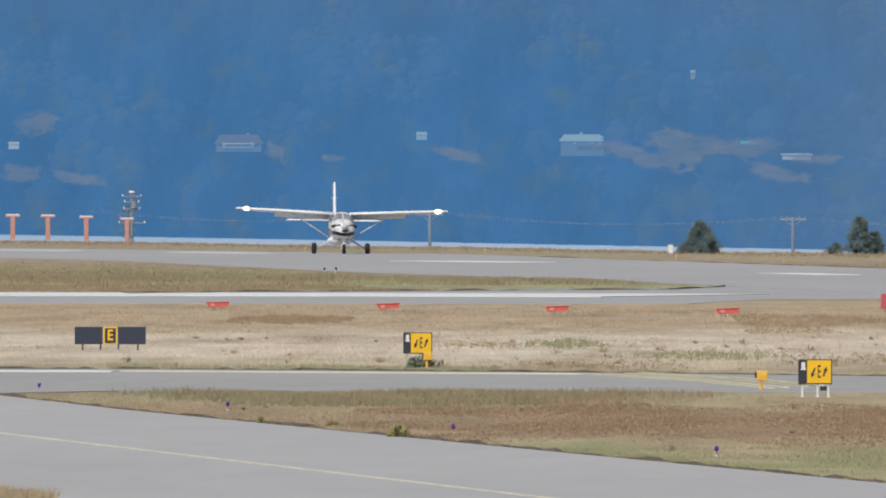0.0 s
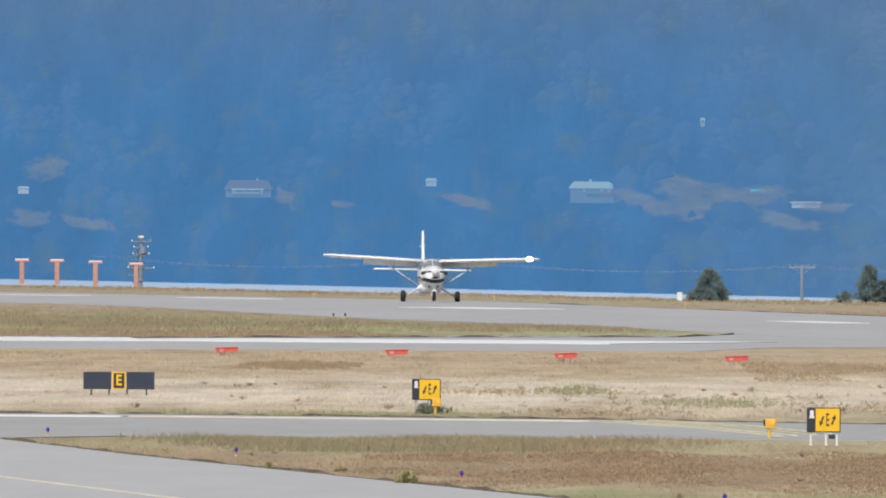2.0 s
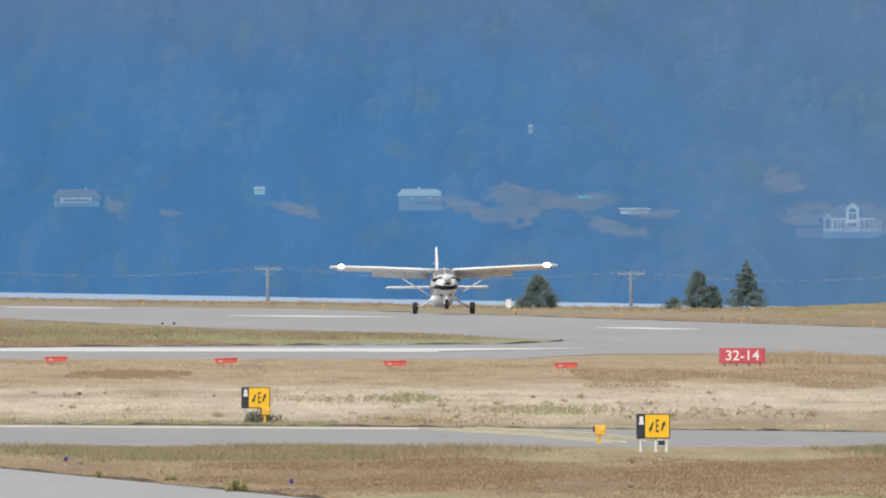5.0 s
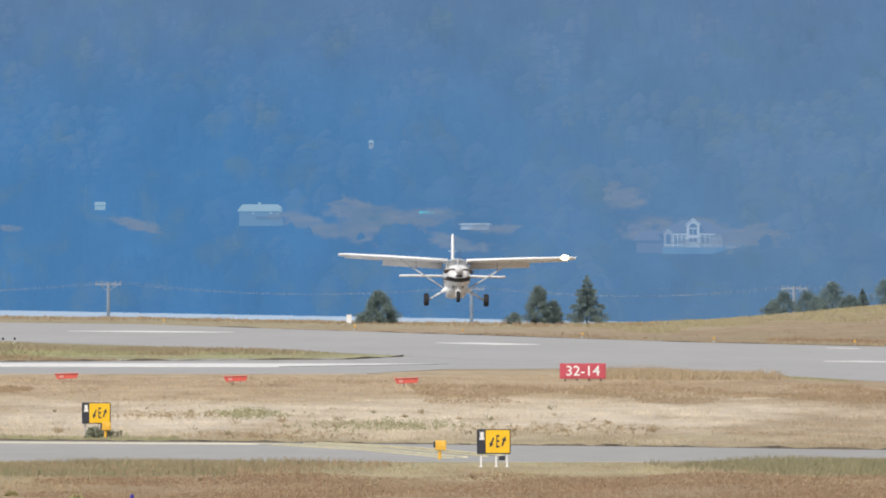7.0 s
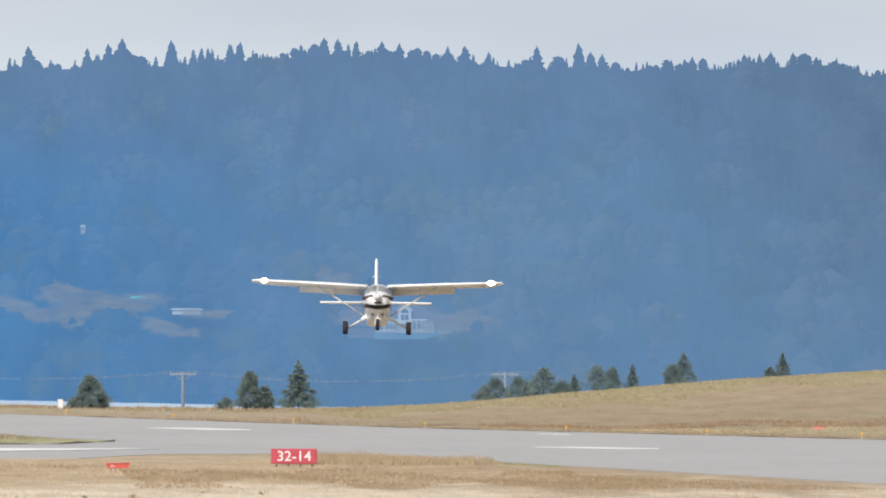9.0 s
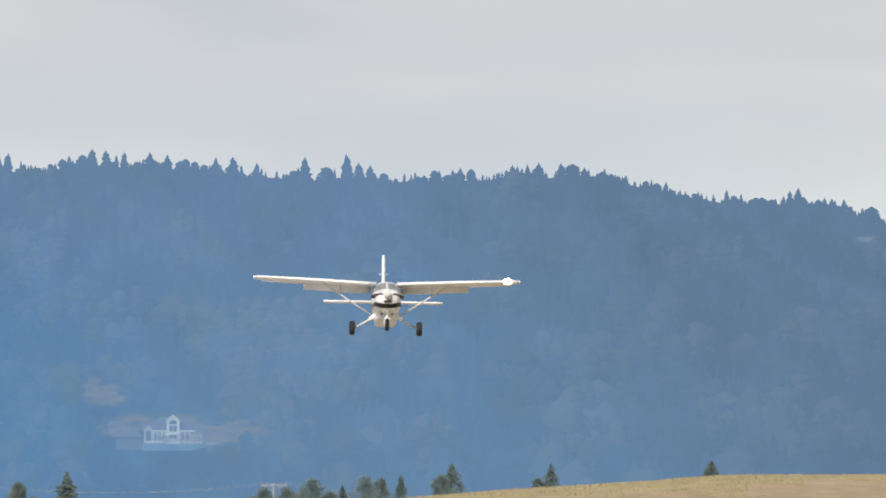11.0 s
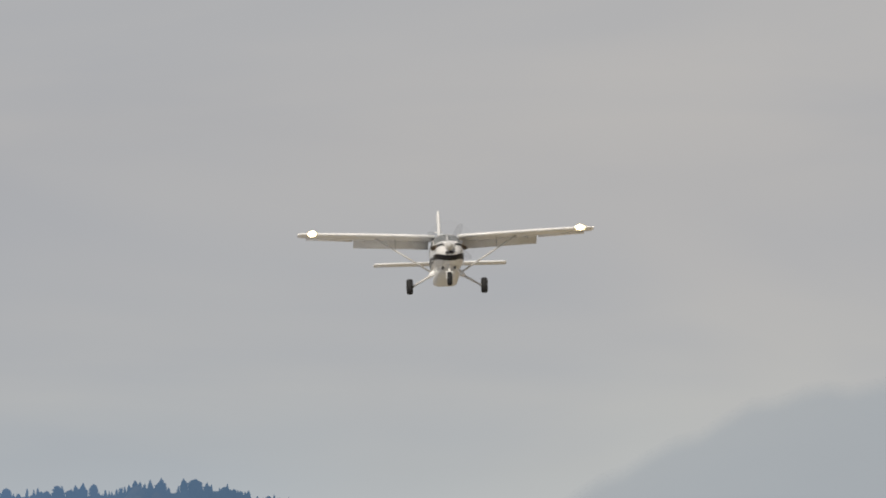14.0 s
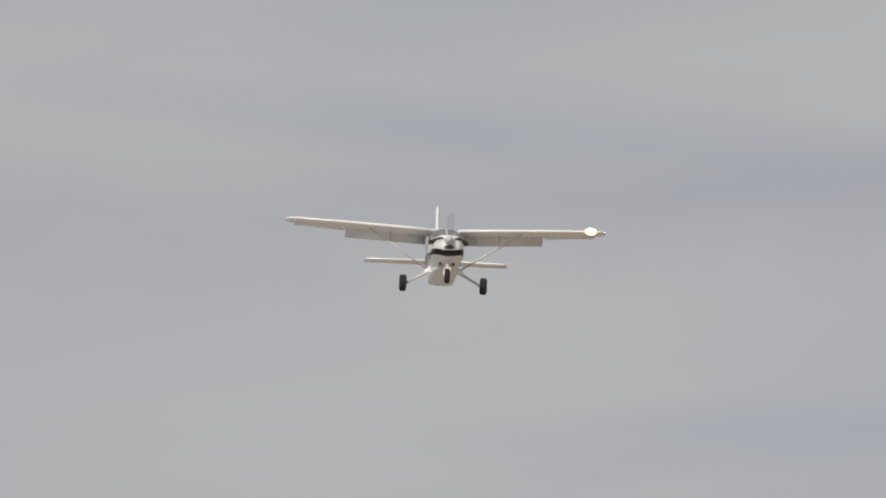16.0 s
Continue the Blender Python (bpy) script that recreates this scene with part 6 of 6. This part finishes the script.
# wings with flaps, ailerons, struts and lights
ROOT_Z, DIHEDRAL = 2.61, 0.046
lamps = []
for s in (-1, 1):
    st = [(0.55, -0.95, 1.6, 0.25), (2.2, -0.95, 1.6, 0.25), (4.2, -0.95, 1.56, 0.24), (6.2, -0.82, 1.28, 0.19), (6.78, -0.76, 1.15, 0.16), (6.95, -0.64, 0.95, 0.10), (7.02, -0.4, 0.6, 0.05)]
    wing = part("wing", loft([foil(s * x, y, c, ROOT_Z + DIHEDRAL * x, t, 0.05 * c) for x, y, c, t in st]), M_paint, plane, smooth=True)
    fl = [foil(s * x, 0.46, 0.66, ROOT_Z + DIHEDRAL * x - 0.085, 0.10, droop=0.30) for x in (0.8, 4.35)]
    part("flap", loft(fl), M_paint_shaded, wing, "lowered white flap toned down for shade", smooth=True)
    al = [foil(s * x, y, 0.40, ROOT_Z + DIHEDRAL * x - 0.08, 0.05, 0.04) for x, y in ((4.42, 0.42), (6.6, 0.22))]
    part("aileron", loft(al), M_paint, wing, smooth=True)
    for x in (1.5, 2.7, 3.9):
        z = ROOT_Z + DIHEDRAL * x
        part("flap_hinge", box((0.05, 0.4, 0.10), (s * x, 0.35, z - 0.14), 0.01), M_paint_shaded, wing)
    part("wing_strut", tube((s * 0.68, 0.1, 1.02), (s * 3.35, -0.25, ROOT_Z + DIHEDRAL * 3.35 - 0.07), 0.045, 0.04, 10), M_strut, plane, "slim wing strut greyed for shade", smooth=True)
    part("jury_strut", tube((s * 2.4, -0.12, 2.06), (s * 2.4, -0.05, ROOT_Z + DIHEDRAL * 2.4 - 0.05), 0.02, seg=6), M_grey, plane)
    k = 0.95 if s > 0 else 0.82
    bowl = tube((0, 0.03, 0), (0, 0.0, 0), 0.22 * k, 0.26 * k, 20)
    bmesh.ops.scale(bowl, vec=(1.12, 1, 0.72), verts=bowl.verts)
    lamp = part("landing_light", bowl, M_glare_halo, plane, "landing light tilted by turns to imitate its flashing")
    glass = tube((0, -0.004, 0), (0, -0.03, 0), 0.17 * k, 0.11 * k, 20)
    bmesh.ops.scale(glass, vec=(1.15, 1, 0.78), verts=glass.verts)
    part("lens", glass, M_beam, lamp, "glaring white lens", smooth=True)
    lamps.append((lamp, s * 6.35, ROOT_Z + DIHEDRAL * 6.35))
    tip = bmesh.new()
    bmesh.ops.create_uvsphere(tip, u_segments=10, v_segments=8, radius=0.035, matrix=Matrix.Translation((s * 6.98, -0.6, ROOT_Z + DIHEDRAL * 6.98)))
    part("tip_light", tip, M_nav, wing, "small wingtip light", smooth=True)

# tail
fin_rings = []
for z, y0, y1, t in ((2.15, 4.6, 7.25, 0.11), (2.6, 5.55, 7.3, 0.11), (4.6, 6.45, 7.5, 0.085), (4.82, 6.6, 7.45, 0.05)):
    c = y1 - y0
    fin_rings.append([(-t * 0.2, y0, z), (-t, y0 + 0.25 * c, z), (-t * 0.7, y0 + 0.65 * c, z), (0, y1, z), (t * 0.7, y0 + 0.65 * c, z), (t, y0 + 0.25 * c, z), (t * 0.2, y0, z)])
fin = part("tail_fin", loft(fin_rings), M_paint, plane, smooth=True)
part("rudder", loft([[(-0.03, 7.3, z), (0, 7.3 + w, z), (0.03, 7.3, z)] for z, w in ((2.3, 0.42), (4.4, 0.40))]), M_paint, fin)
part("tail_antenna", tube((-0.22, 6.6, 3.78), (0.22, 6.6, 3.78), 0.018, seg=6), M_paint, fin)
for s in (-1, 1):
    stab = part("stabiliser", loft([foil(s * x, y, c, 2.25, t) for x, y, c, t in ((0.1, 5.75, 1.0, 0.14), (2.9, 5.95, 0.8, 0.13), (3.15, 5.98, 0.78, 0.12))]), M_paint, plane, smooth=True)
    part("elevator", loft([foil(s * x, y, 0.42, 2.25, 0.07) for x, y in ((0.15, 6.75), (3.15, 6.75))]), M_paint_shaded, stab, smooth=True)


# landing gear
def wheel(x, y, r, w, parent):
    prof = [(-w / 2 * 0.55, r * 0.55), (-w / 2 * 0.95, r * 0.72), (-w / 2, r * 0.86), (-w / 2 * 0.7, r * 0.97), (0, r), (w / 2 * 0.7, r * 0.97), (w / 2, r * 0.86), (w / 2 * 0.95, r * 0.72), (w / 2 * 0.55, r * 0.55)]
    n = 28
    bm = loft([[(a, q * math.cos(2 * math.pi * i / n), q * math.sin(2 * math.pi * i / n)) for i in range(n)] for a, q in prof], caps=False)
    root = part("wheel", tube((-w * 0.28, 0, 0), (w * 0.28, 0, 0), r * 0.56, seg=20), M_grey, parent, "grey metal rim")
    root.location = (x, y, r)
    part("tyre", bm, M_rubber, root, "fat black balloon tyre", smooth=True)
    return root


wheels = []
for s in (-1, 1):
    part("main_leg", tube((s * 0.55, 0.05, 1.0), (s * 1.62, 0.0, 0.38), 0.07, 0.045, 10), M_strut, plane, smooth=True)
    part("leg_fairing", tube((s * 0.52, 0.05, 1.05), (s * 0.86, 0.03, 0.84), 0.17, 0.09, 12), M_paint, plane, smooth=True)
    part("axle", tube((s * 1.55, 0, 0.37), (s * 1.80, 0, 0.37), 0.04), M_grey, plane)
    wheels.append((wheel(s * 1.77, 0.0, 0.37, 0.29, plane), s * 1.77, 0.0, 0.37))
part("nose_leg", tube((0, -2.55, 1.25), (0, -2.95, 0.62), 0.07, 0.055, 10), M_paint, plane, smooth=True)
for s in (-1, 1):
    part("nose_fork", tube((s * 0.13, -2.92, 0.66), (s * 0.14, -3.0, 0.33), 0.028, seg=8), M_paint, plane)
part("fork_crown", box((0.32, 0.14, 0.08), (0, -2.93, 0.66), 0.02), M_paint, plane)
wheels.append((wheel(0.0, -3.0, 0.33, 0.22, plane), 0.0, -3.0, 0.33))
for s in (-1, 1):
    part("belly_vent", tube((s * 0.28, -2.2, 0.93), (s * 0.28, -2.42, 1.0), 0.06, seg=10), M_black, plane, "dark belly vent")


# ---- motion ----
def motions():
    FLIGHT = [
        (0.0, -14.78, 1629.9, 0.00, -0.5, 0.9, 4.59),
        (0.5, -13.64, 1625.3, 0.00, -0.4, 0.9, 4.70),
        (1.0, -12.31, 1617.2, 0.00, -0.6, 0.9, 5.02),
        (1.5, -10.97, 1610.4, 0.00, -0.7, 0.9, 5.24),
        (2.0, -9.45, 1600.5, 0.00, -1.6, 0.9, 5.01),
        (2.5, -7.86, 1590.7, 0.00, -2.4, 0.7, 5.34),
        (3.0, -6.04, 1578.8, 0.00, -3.0, 0.9, 5.66),
        (3.5, -4.08, 1567.6, 0.00, -3.5, 0.8, 4.56),
        (3.7, -3.24, 1561.2, 0.00, -3.9, 0.9, 4.83),
        (5.8, 5.84, 1497.7, 0.34, -6.0, -1.3, 2.68),
        (6.0, 6.89, 1492.1, 0.47, -5.7, -1.3, 3.68),
        (6.5, 9.25, 1474.9, 0.99, -5.0, 0.4, 2.37),
        (7.0, 11.83, 1457.0, 1.64, -4.6, 0.9, 1.77),
        (7.5, 14.44, 1438.5, 2.39, -4.4, 0.8, 1.26),
        (8.0, 17.11, 1419.6, 3.11, -4.7, 2.1, 0.19),
        (8.5, 19.73, 1398.2, 3.98, -4.8, 1.5, -0.85),
        (9.0, 22.57, 1381.1, 4.94, -4.4, 0.6, -0.35),
        (9.5, 25.07, 1357.6, 6.28, -3.7, 2.0, 0.31),
        (10.0, 27.81, 1337.7, 7.80, -3.6, 0.5, 0.04),
        (10.2, 28.94, 1329.6, 8.36, -3.6, 1.0, -0.08),
        (12.3, 40.66, 1240.0, 15.65, -6.1, 1.1, 0.13),
        (12.5, 41.75, 1230.5, 16.69, -6.0, 0.8, 0.04),
        (13.0, 44.52, 1209.7, 19.60, -6.8, 1.9, -0.06),
        (13.5, 47.33, 1187.4, 22.93, -6.6, 1.0, 0.06),
        (14.0, 50.26, 1166.8, 26.54, -6.3, -1.5, 0.19),
        (14.5, 53.14, 1146.4, 30.11, -6.4, -1.4, 0.22),
        (15.0, 55.81, 1123.7, 33.50, -6.7, 0.8, 0.14),
        (15.5, 58.67, 1104.0, 36.69, -6.3, 0.6, 0.47),
        (16.0, 61.20, 1080.4, 39.55, -6.3, 2.6, -0.04),
    ]
    # the propeller whirls; the wheels roll until lift-off and then run down
    frames = range(16 * FPS + 1)
    walk(prop, [(i / FPS, pose(0, -3.86, 1.80, 0, (i * 67) % 360, 0)) for i in frames])
    for ob, x, y, r in wheels:
        turn, rows = 0.0, []
        for i in frames:
            t = i / FPS
            speed = 15 + 2.8 * t if t < 5.8 else 31 * math.exp(-(t - 5.8) / 2.5)
            turn += min(math.degrees(speed / FPS / r), 80)
            rows.append((t, pose(x, y, r, turn % 360, 0, 0)))
        walk(ob, rows)
    # alternate flashing of the landing lights, imitated by tilting the lamps away
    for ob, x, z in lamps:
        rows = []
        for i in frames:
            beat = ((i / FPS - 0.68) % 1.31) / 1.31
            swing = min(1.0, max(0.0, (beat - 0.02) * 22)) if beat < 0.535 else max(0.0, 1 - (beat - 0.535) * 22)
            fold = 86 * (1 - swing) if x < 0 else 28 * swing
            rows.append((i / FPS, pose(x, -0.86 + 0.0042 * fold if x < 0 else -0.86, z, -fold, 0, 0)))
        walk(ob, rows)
    walk(plane, [(t, pose(x, y, z, rx, ry, rz)) for t, x, y, z, rx, ry, rz in FLIGHT])


motions()
